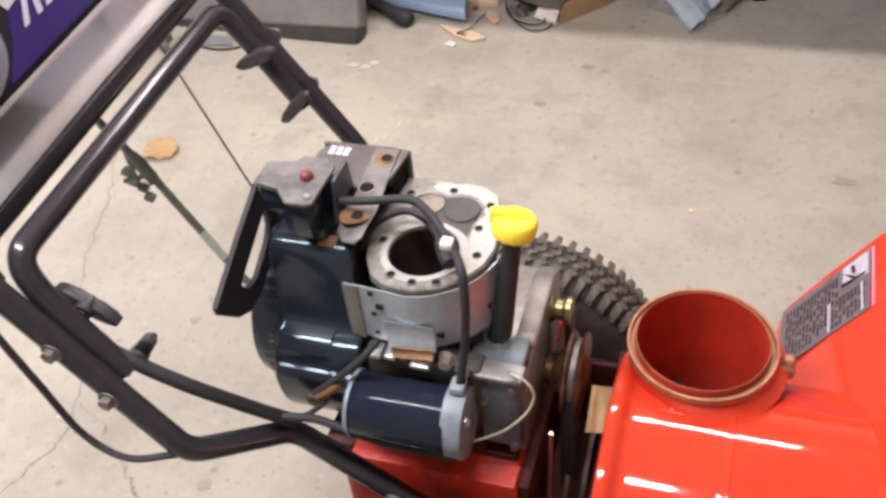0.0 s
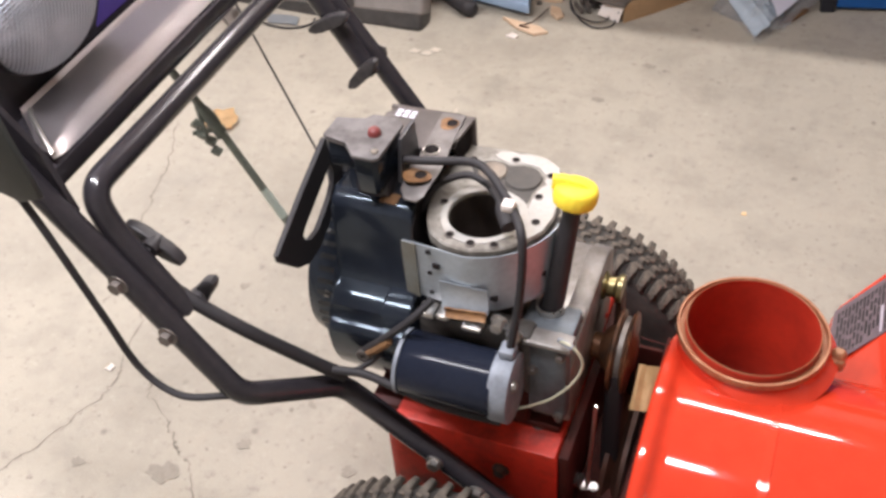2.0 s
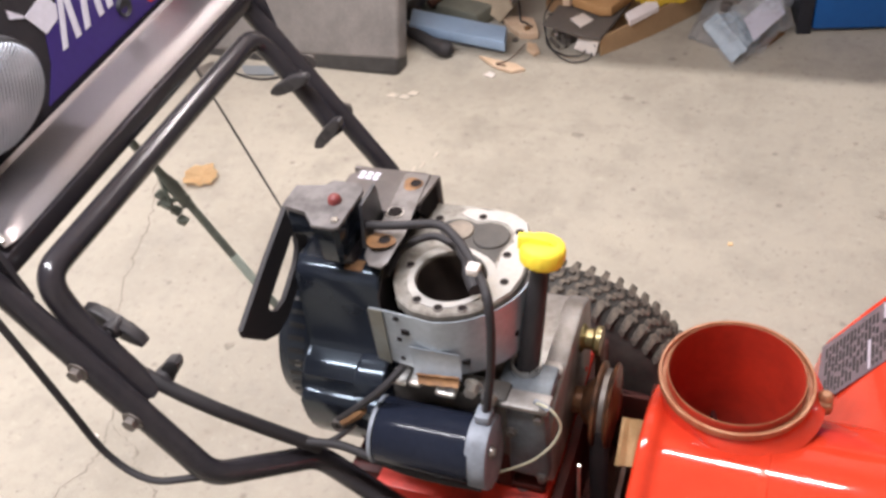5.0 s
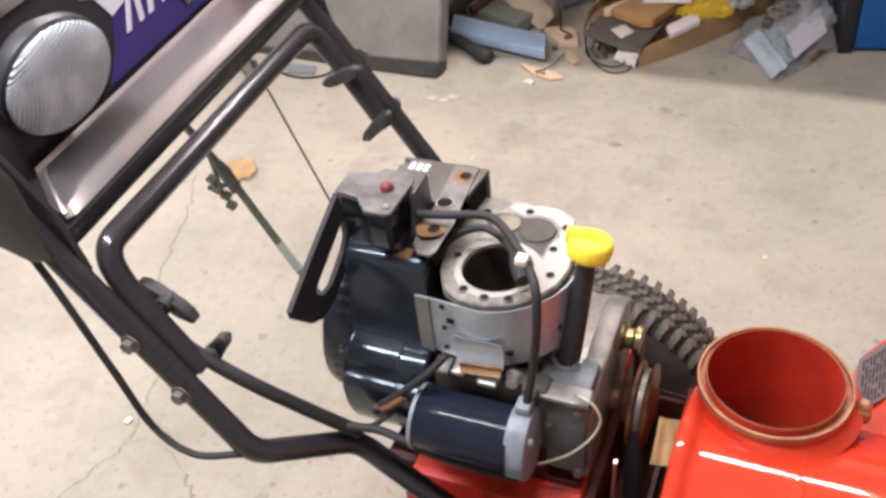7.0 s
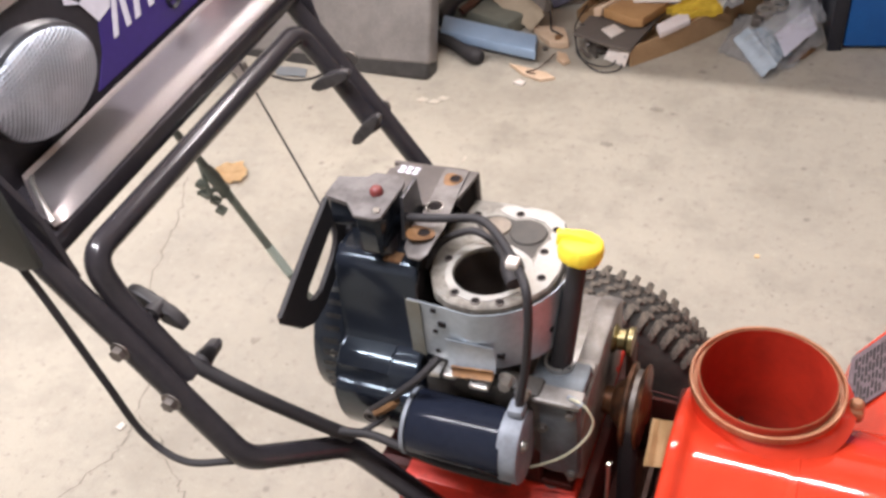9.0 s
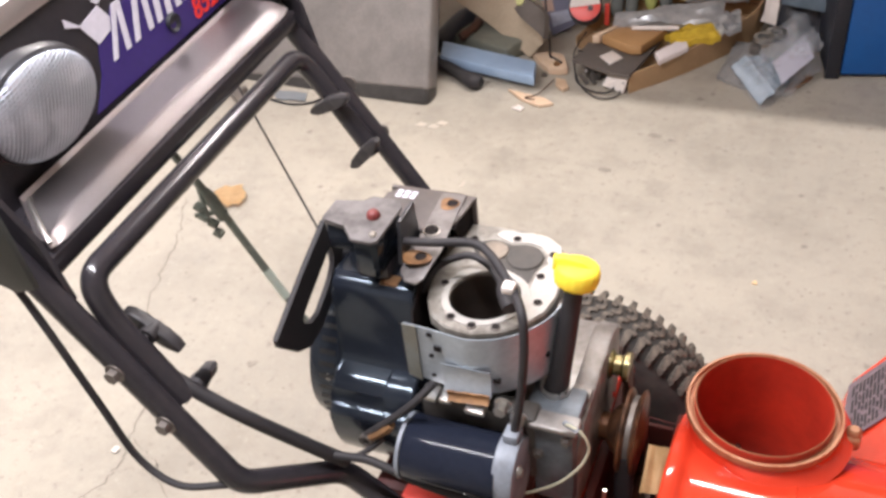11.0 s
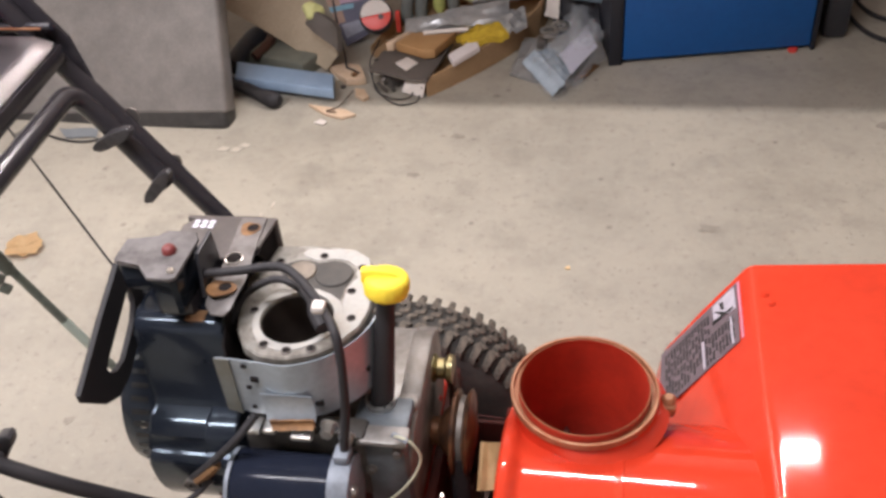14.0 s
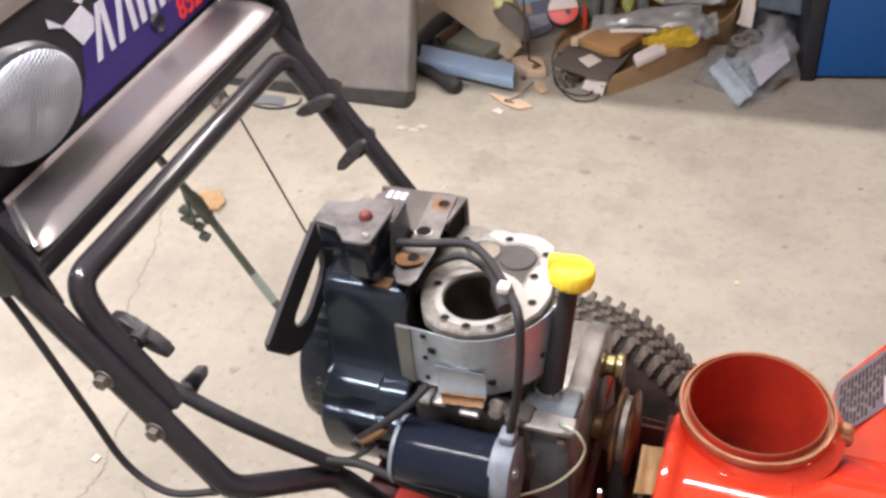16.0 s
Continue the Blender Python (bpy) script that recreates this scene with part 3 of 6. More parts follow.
# headlight on the fascia
LAMP = Vector((-0.605, -0.140, 0.933))
AIM = Vector((1, -0.221, -0.294)).to_track_quat("X", "Z").to_matrix().to_4x4()
bm = B()
lathe(bm, [(0.0, -0.034), (0.0529, -0.034), (0.0659, -0.016), (0.0679, -0.003), (0.0649, 0.001), (0.0, 0.0)], LAMP, "x", 40, AIM)
part("headlight", bm, PLASTIC, panel, "round headlight in a black plastic bezel")
bm = B()
prof = [(0.0649, 0.0005)] + [(0.0649 * math.cos(a), 0.001 + 0.012 * math.sin(a)) for a in (radians(d) for d in range(0, 90, 15))] + [(0.0, 0.013)]
lathe(bm, prof, LAMP, "x", 40, AIM)
part("lens", bm, LENS_GLASS, panel, "fluted grey glass headlight lens")
# side cheeks of the panel
for s in (-1, 1):
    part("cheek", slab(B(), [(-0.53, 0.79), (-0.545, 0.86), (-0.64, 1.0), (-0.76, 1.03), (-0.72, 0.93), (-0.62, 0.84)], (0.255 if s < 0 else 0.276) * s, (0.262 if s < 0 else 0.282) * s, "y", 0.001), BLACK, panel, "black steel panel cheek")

# clutch lever paddle outside the near tube
part("lever", slab(B(), [(-0.530, 0.930), (-0.520, 0.842), (-0.548, 0.832), (-0.590, 0.846), (-0.66, 0.93), (-0.70, 1.03), (-0.62, 1.05)], -0.303, -0.296, "y", 0.002), SIDE_GREY, panel, "dark olive plastic clutch lever plate")

# frame
bm = B()
slab(bm, [(-0.284, 0.17), (-0.282, 0.40), (-0.268, 0.433), (-0.062, 0.434), (-0.0595, 0.429), (-0.0585, 0.17)], -0.15, 0.15, "y", 0.002)
frame_box = part("frame", bm, RED_WORN, blower, "worn red painted steel tractor frame")
for at, ax in (((-0.093, -0.106, 0.434), (0, 0, 1)), ((-0.093, 0.106, 0.434), (0, 0, 1)), ((-0.129, -0.152, 0.384), (0, -1, 0))):
    part("bolt", hexbolt(B(), at, ax, 0.0075, 0.009), STEEL, frame_box)
part("rear_flange", block(B(), (-0.309, -0.135, 0.414), (-0.2692, 0.12, 0.431), 0.002), RED_DARK, frame_box, "dark maroon rear flange")
for x, z in ((-0.204, 0.404), (-0.150, 0.366)):
    part("bolt", hexbolt(B(), (x, -0.1815, z), (0, -1, 0), 0.008, 0.009), ZINC, frame_box, "zinc hexagon bolt through handle tube")
# dark plates added to fill the gap between frame and drum
gap_plates = part("gap_plate", block(B(), (-0.052, -0.135, 0.16), (0.03, 0.135, 0.30), 0.004), DARK_PLATE, blower, "dark plate added behind the belts")
part("gap_front", block(B(), (0.018, -0.14, 0.16), (0.03, 0.14, 0.37), 0.002), DARK_PLATE, gap_plates)
part("gap_back", block(B(), (-0.0580, -0.146, 0.20), (-0.046, 0.149, 0.4325), 0.001), DARK_PLATE, gap_plates)
part("gap_side", block(B(), (-0.046, 0.10, 0.16), (0.018, 0.106, 0.38), 0.001), DARK_PLATE, gap_plates)
# rod added to draw the red edge line of the back plate
part("red_edge", pipe(B(), [(0.0, 0.004, 0.506), (0.032, 0.004, 0.503)], 0.0008, 6), RED_DARK, gap_plates, "thin red edge line of the plate, drawn as a rod")
part("side_plate", block(B(), (-0.05, -0.152, 0.17), (0.034, -0.146, 0.31), 0.001), RED_WORN, blower, "red steel side plate")


# ---- engine ----
PULLEY = surface("rusted_pulley", (0.20, 0.085, 0.038), 0.42, metal=0.45, second=(0.03, 0.018, 0.014), scale=34, amount=1.0, fine=180, bump=0.15)
FLANGE = surface("pale_primer", (0.19, 0.20, 0.19), 0.42, metal=0.4, second=(0.17, 0.145, 0.10), scale=40, amount=0.7, fine=200)
COVER = surface("dull_grey_casting", (0.17, 0.192, 0.215), 0.5, metal=0.3, second=(0.05, 0.048, 0.05), scale=22, amount=0.8, fine=180, bump=0.1)
bm = B()
block(bm, (-0.265, -0.10, 0.4345), (-0.075, 0.092, 0.565), 0.01)
engine = part("engine", bm, ALU, blower, "grimy cast aluminium small engine with open cylinder")
part("base_plate", block(B(), (-0.30, -0.115, 0.4345), (-0.066, 0.115, 0.446), 0.003), DARK_PLATE, engine, "dark grimy engine base")
bm = B()
slab(bm, [(-0.104, 0.45), (-0.104, 0.54), (-0.08, 0.566), (0.06, 0.582), (0.09, 0.565), (0.094, 0.47), (0.07, 0.445), (-0.08, 0.445)], -0.082, -0.056, "x", 0.004)
part("crankcase_cover", bm, ALU, engine, "cast aluminium crankcase cover")
bm = B()
block(bm, (-0.082, -0.052, 0.563), (-0.058, -0.028, 0.574), 0.004)
part("casting_boss", bm, ALU, engine)
part("side_cover", block(B(), (-0.105, -0.118, 0.47), (-0.058, -0.098, 0.588), 0.005), COVER, engine, "grey cast side cover")
part("cover_flange", block(B(), (-0.120, -0.116, 0.5755), (-0.0585, -0.05, 0.591), 0.004), COVER, engine, "grey cast flange round the filler")
for x, y, z in ((-0.066, -0.118, 0.590), (-0.098, -0.118, 0.560), (-0.066, -0.118, 0.485)):
    part("cover_bolt", hexbolt(B(), (x, y, z - 0.012), (0, -1, 0), 0.0045, 0.006), STEEL, engine)
part("cover_lip", block(B(), (-0.118, -0.1215, 0.588), (-0.054, -0.096, 0.596), 0.003), ALU, engine, "pale cast ledge")
part("cover_rib", block(B(), (-0.118, -0.110, 0.47), (-0.1045, -0.09, 0.575), 0.003), COVER, engine)

DECK_LINE = [(-0.234, -0.0725), (-0.221, -0.096), (-0.200, -0.109), (-0.172, -0.112), (-0.143, -0.102), (-0.119, -0.083), (-0.1035, -0.060), (-0.0985, -0.034), (-0.103, 0.011), (-0.116, 0.051), (-0.137, 0.065),
             (-0.156, 0.069), (-0.193, 0.069), (-0.228, 0.067), (-0.258, 0.061), (-0.254, 0.015), (-0.2455, -0.036)]
BORE_C, BORE_R = (-0.1745, -0.052), 0.0388


def deck_with_hole():
    """The deck plate with the bore cut through it."""
    bm = B()
    n = 64
    def outer(a):
        dx, dy = math.cos(a), math.sin(a)
        best = None
        for (x1, y1), (x2, y2) in zip(DECK_LINE, DECK_LINE[1:] + DECK_LINE[:1]):
            ex, ey = x2 - x1, y2 - y1
            det = dx * -ey + ex * dy
            if abs(det) < 1e-9:
                continue
            rx, ry = x1 - BORE_C[0], y1 - BORE_C[1]
            t = (rx * -ey + ex * ry) / det
            s = (dx * ry - dy * rx) / det
            if t > 0 and -1e-6 <= s <= 1 + 1e-6:
                best = t if best is None else max(best, t)
        return best
    rows = []
    for i in range(n):
        a = 2 * math.pi * i / n
        c, s, o = math.cos(a), math.sin(a), outer(a)
        ring = [(BORE_R, 0.63), (BORE_R, 0.7035), (BORE_R + 0.0015, 0.705), (o - 0.002, 0.705), (o, 0.703), (o, 0.692), (o - 0.012, 0.69), (o - 0.012, 0.60)]
        rows.append([bm.verts.new((BORE_C[0] + r * c, BORE_C[1] + r * s, z)) for r, z in ring])
    for a, b in zip(rows, rows[1:] + rows[:1]):
        for k in range(len(a) - 1):
            bm.faces.new((a[k], a[k + 1], b[k + 1], b[k]))
    return bm


cylinder = part("cylinder", deck_with_hole(), DECK_DULL, engine, "machined cylinder deck with open bore and bolt holes")
bm = B()
lathe(bm, [(BORE_R + 0.001, 0.6), (BORE_R + 0.001, 0.7), (BORE_R - 0.0008, 0.701), (BORE_R - 0.0008, 0.602), (0.0, 0.602)], (*BORE_C, 0), "z", 48)
part("bore_sleeve", bm, BORE, engine, "oily dark cylinder bore")
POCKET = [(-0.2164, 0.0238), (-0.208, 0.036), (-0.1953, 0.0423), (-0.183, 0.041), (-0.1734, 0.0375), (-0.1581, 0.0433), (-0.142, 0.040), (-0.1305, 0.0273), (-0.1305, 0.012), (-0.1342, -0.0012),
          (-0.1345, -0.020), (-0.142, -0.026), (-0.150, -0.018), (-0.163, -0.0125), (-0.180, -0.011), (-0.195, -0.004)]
# carbon-dark valve pocket, its recess given by dark colour on a raised patch
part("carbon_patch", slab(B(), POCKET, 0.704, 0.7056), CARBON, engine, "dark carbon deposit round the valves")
LAND = [(-0.197, 0.0535), (-0.192, 0.048), (-0.184, 0.0450), (-0.1734, 0.041), (-0.1581, 0.0465), (-0.140, 0.0435), (-0.127, 0.0300), (-0.127, 0.022), (-0.123, 0.016), (-0.127, 0.010), (-0.131, -0.001), (-0.1312, -0.026), (-0.1245, -0.044),
        (-0.1270, -0.060), (-0.132, -0.076), (-0.119, -0.081), (-0.1055, -0.060), (-0.1005, -0.034), (-0.105, 0.011), (-0.118, 0.0495), (-0.137, 0.063), (-0.156, 0.0648), (-0.168, 0.0620), (-0.180, 0.0640), (-0.191, 0.0610)]
part("gasket_land", slab(B(), LAND, 0.704, 0.7060), DECK, engine, "bright scraped gasket face beside the valves")
bm = B()
rnd = random.Random(12)
rings = []
for i in range(72):
    a = 2 * math.pi * i / 72
    o = BORE_R + 0.0095 + 0.0016 * math.sin(3 * a + 1) + rnd.uniform(-0.0007, 0.0007)
    rings.append([bm.verts.new((BORE_C[0] + r * math.cos(a), BORE_C[1] + r * math.sin(a), z)) for r, z in ((BORE_R + 0.0008, 0.7035), (BORE_R + 0.0008, 0.7062), (o, 0.7062), (o + 0.0004, 0.7035))])
for a, b in zip(rings, rings[1:] + rings[:1]):
    for k in range(3):
        bm.faces.new((a[k], a[k + 1], b[k + 1], b[k]))
part("bore_land", bm, DECK, engine, "bright scraped ring round the bore")
for (x, y), r, mt, nm in (((-0.1895, 0.022), 0.0165, VALVE, "valve"), ((-0.1515, 0.0195), 0.0212, CARBON, "valve")):
    bm = B()
    lathe(bm, [(0.0, 0.7082), (r * 0.6, 0.7082), (r * 0.95, 0.7078), (r, 0.7068), (r, 0.704)], (x, y, 0), "z", 28)
    part(nm, bm, mt, engine, "round poppet valve head")
for x, y in ((-0.2237, -0.0443), (-0.1978, -0.0944), (-0.172, -0.101), (-0.147, -0.096), (-0.1159, -0.0485), (-0.1254, -0.0068), (-0.1222, 0.0327), (-0.1704, 0.0498), (-0.2186, 0.0373)):
    bm = B()
    lathe(bm, [(0.0038, 0.7042), (0.0042, 0.7069), (0.0052, 0.7066), (0.0056, 0.704)], (x, y, 0), "z", 14, None, True)
    part("bolt_hole", bm, STEEL, engine)
    # black disc stands in for the dark inside of the bolt hole
    bm = B()
    lathe(bm, [(0.0, 0.7066), (0.0044, 0.7066), (0.0044, 0.7055), (0.0, 0.7055)], (x, y, 0), "z", 12)
    part("thread_hole", bm, HOLE, engine)

# galvanised wrap round the near side of the cylinder
wrap = [(-0.248, -0.110), (-0.236, -0.1105), (-0.222, -0.1115), (-0.199, -0.1135), (-0.172, -0.1155), (-0.143, -0.106), (-0.117, -0.086), (-0.099, -0.058), (-0.0915, -0.025), (-0.0935, 0.010), (-0.109, 0.042)]
wrap_s = [tuple(v[:2]) for v in smooth_path([(x, y, 0) for x, y in wrap], 4)]
tin = part("cylinder_wrap", ribbon(B(), wrap_s, [0.622 - 0.004 * min(1, k / 12) for k in range(len(wrap_s))], 0.698, 0.0016), TIN, blower, "bent galvanised sheet round the cylinder with punched holes")
part("wrap_flange", sheet(B(), (-0.248, -0.1125, 0.622), (-0.232, -0.1133, 0.618), (-0.232, -0.1133, 0.6985), (-0.2485, -0.1125, 0.6985), 0.002), FLANGE, engine, "pale painted flange")
# black blocks on the sheet, the holes' darkness as colour
for x, y, z, r in ((-0.2169, -0.1118, 0.691, 0.0028), (-0.2084, -0.1126, 0.673, 0.0042), (-0.217, -0.1118, 0.660, 0.0026), (-0.2169, -0.1118, 0.630, 0.0022), (-0.1453, -0.1072, 0.637, 0.004), (-0.103, -0.064, 0.648, 0.0035)):
    part("punched_hole", block(B(), (x - r, y - 0.0022, z - 0.75 * r), (x + r, y + 0.002, z + 0.75 * r)), HOLE, tin)

# curled bright flap with a rusted lip, and bright lugs under the wrap
flap = part("flap", sheet(B(), (-0.2045, -0.1175, 0.657), (-0.1495, -0.1155, 0.655), (-0.1475, -0.124, 0.624), (-0.201, -0.126, 0.622), 0.0014, 8, 8, lambda u, v: 0.005 * math.sin(2.6 * v)), TIN, blower, "bright bent sheet flap")
part("rusted_lip", sheet(B(), (-0.196, -0.127, 0.6275), (-0.1475, -0.125, 0.6310), (-0.1478, -0.130, 0.6215), (-0.1940, -0.131, 0.6170), 0.004, 8, 4, lambda u, v: 0.003 * math.sin(3.0 * v) + 0.0008 * math.sin(17 * u)), RUST_TAN, flap, "orange rusted lip")
for x, z, w in ((-0.2187, 0.612, 0.010), (-0.1985, 0.6145, 0.008), (-0.1646, 0.607, 0.012)):
    part("bright_lug", block(B(), (x - w, -0.134, z - 0.005), (x + w, -0.112, z + 0.003), 0.003), ZINC, engine, "bright cast lug")
# dark block added as backing behind the lugs
bm = B()
block(bm, (-0.235, -0.12, 0.50), (-0.10, -0.09, 0.60), 0.006)
part("dark_backing", bm, CARBON, engine, "dark backing block under the cylinder wrap")
for x, z in ((-0.135, 0.617), (-0.118, 0.60)):
    part("stud", hexbolt(B(), (x, -0.12, z), (0, -1, 0), 0.007, 0.014), ZINC, engine)

# blower housing
profile = [(0.055, 0.712), (-0.066, 0.7185), *[(-0.070 - 0.016 * math.sin(radians(d)), 0.7025 + 0.016 * math.cos(radians(d))) for d in range(0, 91, 15)], (-0.0875, 0.66), (-0.091, 0.612), (-0.096, 0.603), (-0.110, 0.5985), (-0.121, 0.594), (-0.127, 0.587), (-0.1276, 0.5695), (-0.1288, 0.5678), (-0.1325, 0.5672), (-0.1364, 0.5658), (-0.1394, 0.5630), (-0.1408, 0.5600), (-0.1414, 0.555)]
profile += [(0.141 * math.cos(radians(d)), 0.546 + 0.136 * math.sin(radians(d))) for d in range(181, 366, 9)]
profile += [(0.12, 0.60), (0.095, 0.64), (0.085, 0.69), (0.075, 0.705)]
part("blower_housing", slab(B(), profile, -0.346, -0.246, "x", 0.005), BLACK_BLUE, engine, "gloss black pressed steel blower housing")
profile2 = [(0.10, 0.59), (-0.094, 0.6045), (-0.111, 0.6005), (-0.1225, 0.596), (-0.129, 0.588), (-0.1296, 0.5715), (-0.1308, 0.5698), (-0.1345, 0.5692), (-0.1384, 0.5678), (-0.1414, 0.5650), (-0.1428, 0.5620), (-0.1434, 0.556)]
profile2 += [(0.143 * math.cos(radians(d)), 0.546 + 0.1385 * math.sin(radians(d))) for d in range(181, 366, 9)]
part("housing_step", slab(B(), profile2, -0.279, -0.243, "x", 0.003), BLACK_BLUE, engine, "stepped lower part of the black housing")
# black plate added to stand in for the dark cavity beside the cylinder
part("gap_filler", slab(B(), [(-0.098, 0.60), (-0.090, 0.695), (-0.060, 0.728), (0.03, 0.730), (0.03, 0.60)], -0.2475, -0.244, "x", 0.001), HOLE, engine, "black plate filling the gap between housing and cylinder")
bm = B()
lathe(bm, [(0.0, -0.405), (0.045, -0.405), (0.085, -0.398), (0.102, -0.388), (0.108, -0.37), (0.108, -0.345), (0.0, -0.345)], (0, -0.005, 0.550), "x", 48)
recoil = part("recoil_cover", bm, BLACK_BLUE, blower, "round black recoil starter cover with vents")
# flush black blocks drawn for the dark vent slots, nothing is cut
for i in range(44):
    m = pose(-0.365, -0.005, 0.550) @ Matrix.Rotation(2 * math.pi * i / 44, 4, "X")
    part("vent_slot", block(B(), (-0.007, -0.0028, 0.1055), (0.013, 0.0028, 0.1085), 0, m), BLACK_INK, recoil)
part("bright_screw", hexbolt(B(), (-0.36, -0.103, 0.578), (0, -1, 0.3), 0.005, 0.006), ZINC, engine)

# looped starter grip
GX = -0.372
OUTER = [(-0.040, 0.7610), (-0.102, 0.7345), (-0.1755, 0.6985), (-0.1750, 0.6890), (-0.1420, 0.6500), (-0.1200, 0.6370), (-0.0900, 0.6390), (-0.0550, 0.6560), (-0.0220, 0.6780), (-0.0080, 0.7000), (-0.0120, 0.7300), (-0.0280, 0.7540)]
SLOT = [(-0.0410, 0.7235), (-0.0750, 0.7070), (-0.1130, 0.6890), (-0.1215, 0.6820), (-0.1190, 0.6740), (-0.1080, 0.6650), (-0.0900, 0.6640), (-0.0720, 0.6730), (-0.0520, 0.6840), (-0.0400, 0.6960), (-0.0350, 0.7080), (-0.0360, 0.7190)]


def ring_plate(outer, inner, lo, hi, soft):
    """A flat loop between two outlines (y, z), from lo to hi along x, with softened outer edges."""
    bm = B()
    cy, cz = sum(p[0] for p in outer) / len(outer), sum(p[1] for p in outer) / len(outer)
    less = [(cy + (y - cy) * (1 - soft), cz + (z - cz) * (1 - soft)) for y, z in outer]
    loops = [(inner, lo), (less, lo), (outer, lo + 0.002), (outer, hi - 0.002), (less, hi), (inner, hi)]
    rows = [[bm.verts.new((x, y, z)) for y, z in line] for line, x in loops]
    k = len(outer)
    for a, b in zip(rows, rows[1:] + rows[:1]):
        for i in range(k):
            bm.faces.new((a[i], a[(i + 1) % k], b[(i + 1) % k], b[i]))
    return bm


part("starter_grip", ring_plate(OUTER, SLOT, GX, GX + 0.006, 0.02), RUBBER, engine, "black plastic looped pull-start grip")
bm = B()
block(bm, (-0.39, -0.020, 0.60), (-0.347, 0.025, 0.70), 0.010)
part("grip_holder", bm, PLASTIC, engine, "black plastic grip holder")

# switch box with primer button
BOX_TOP = [(-0.3496, -0.034), (-0.316, -0.031), (-0.3116, -0.018), (-0.279, -0.018), (-0.272, -0.030), (-0.2735, -0.0905), (-0.280, -0.0955), (-0.3038, -0.0945), (-0.311, -0.085), (-0.3182, -0.0745), (-0.3441, -0.0735), (-0.350, -0.068)]
BOX_BODY = [(-0.318, -0.032), (-0.280, -0.020), (-0.2745, -0.032), (-0.2765, -0.088), (-0.282, -0.0925), (-0.303, -0.0915), (-0.3165, -0.074)]
bm = B()
slab(bm, BOX_BODY, 0.733, 0.7845, "z", 0.004)
for v in bm.verts:
    k = max(0.0, 0.7845 - v.co.z) / 0.05
    v.co.x, v.co.y = -0.297 + (v.co.x + 0.297) * (1 - 0.14 * k), -0.058 + (v.co.y + 0.058) * (1 - 0.14 * k)
slab(bm, [(-0.348, -0.036), (-0.316, -0.034), (-0.316, -0.0725), (-0.343, -0.0715), (-0.348, -0.066)], 0.752, 0.7845, "z", 0.003)
box = part("switch_box", bm, BLACK_BLUE, blower, "black plastic switch and primer box")
part("box_top", slab(B(), BOX_TOP, 0.7848, 0.790, "z", 0.002), GREY_TOP, box, "dusty grey box top")
part("box_leg", block(B(), (-0.352, -0.030, 0.690), (-0.334, -0.012, 0.752), 0.003), PLASTIC, box, "black moulded leg")
bm = B()
lathe(bm, [(0.0, 0.7985), (0.004, 0.798), (0.0066, 0.7955), (0.0075, 0.792), (0.0075, 0.789), (0.0, 0.789)], (-0.2945, -0.0535, 0), "z", 20)
part("primer_button", bm, RED_RUBBER, box, "dull red rubber primer button")
bm = B()
lathe(bm, [(0.0, 0.7925), (0.004, 0.7922), (0.0045, 0.790), (0.0, 0.789)], (-0.2815, -0.083, 0), "z", 12)
part("screw", bm, ZINC, box)
# plate added for the box's right side, its black partly paints the shade
part("box_side", slab(B(), [(-0.05, 0.786), (-0.012, 0.786), (-0.006, 0.735), (-0.06, 0.735)], -0.270, -0.2655, "x", 0.001), PLASTIC, box, "black plate for the dark right side of the box")
part("rust_patch", block(B(), (-0.288, -0.078, 0.708), (-0.266, -0.062, 0.7195), 0.002), RUST, box, "orange rusted tab")

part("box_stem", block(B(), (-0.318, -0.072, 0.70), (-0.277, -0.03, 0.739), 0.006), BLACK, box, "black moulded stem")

# brown steel top bracket with three holes
bm = B()
slab(bm, [(-0.333, 0.005), (-0.333, 0.052), (-0.318, 0.070), (-0.246, 0.073), (-0.226, 0.068), (-0.232, 0.018), (-0.262, -0.004)], 0.737, 0.742, "z", 0.0015)
block(bm, (-0.333, 0.066, 0.69), (-0.226, 0.072, 0.741), 0.001)
bracket = part("top_bracket", bm, PLATE, blower, "brown steel bracket plate with rust-ringed holes")
bm = B()
slab(bm, [(-0.2365, 0.0665), (-0.2342, 0.024), (-0.2300, -0.015), (-0.2270, -0.040), (-0.2285, -0.0625), (-0.2330, -0.077), (-0.2400, -0.083), (-0.2540, -0.082), (-0.2610, -0.074), (-0.2640, -0.040), (-0.2600, -0.020), (-0.2625, 0.017), (-0.2660, 0.0655)], 0.7425, 0.7445, "z", 0.0006)
for v in bm.verts:
    drop = max(0.0, -0.066 - v.co.y)
    v.co.z -= 0.75 * drop
STRAP = surface("dull_worn_strap", (0.19, 0.172, 0.165), 0.5, metal=0.35, second=(0.11, 0.094, 0.086), scale=55, amount=0.85, fine=220, bump=0.12, contrast=(0.42, 0.64))
part("strap", bm, STRAP, bracket, "pale worn metal strap")
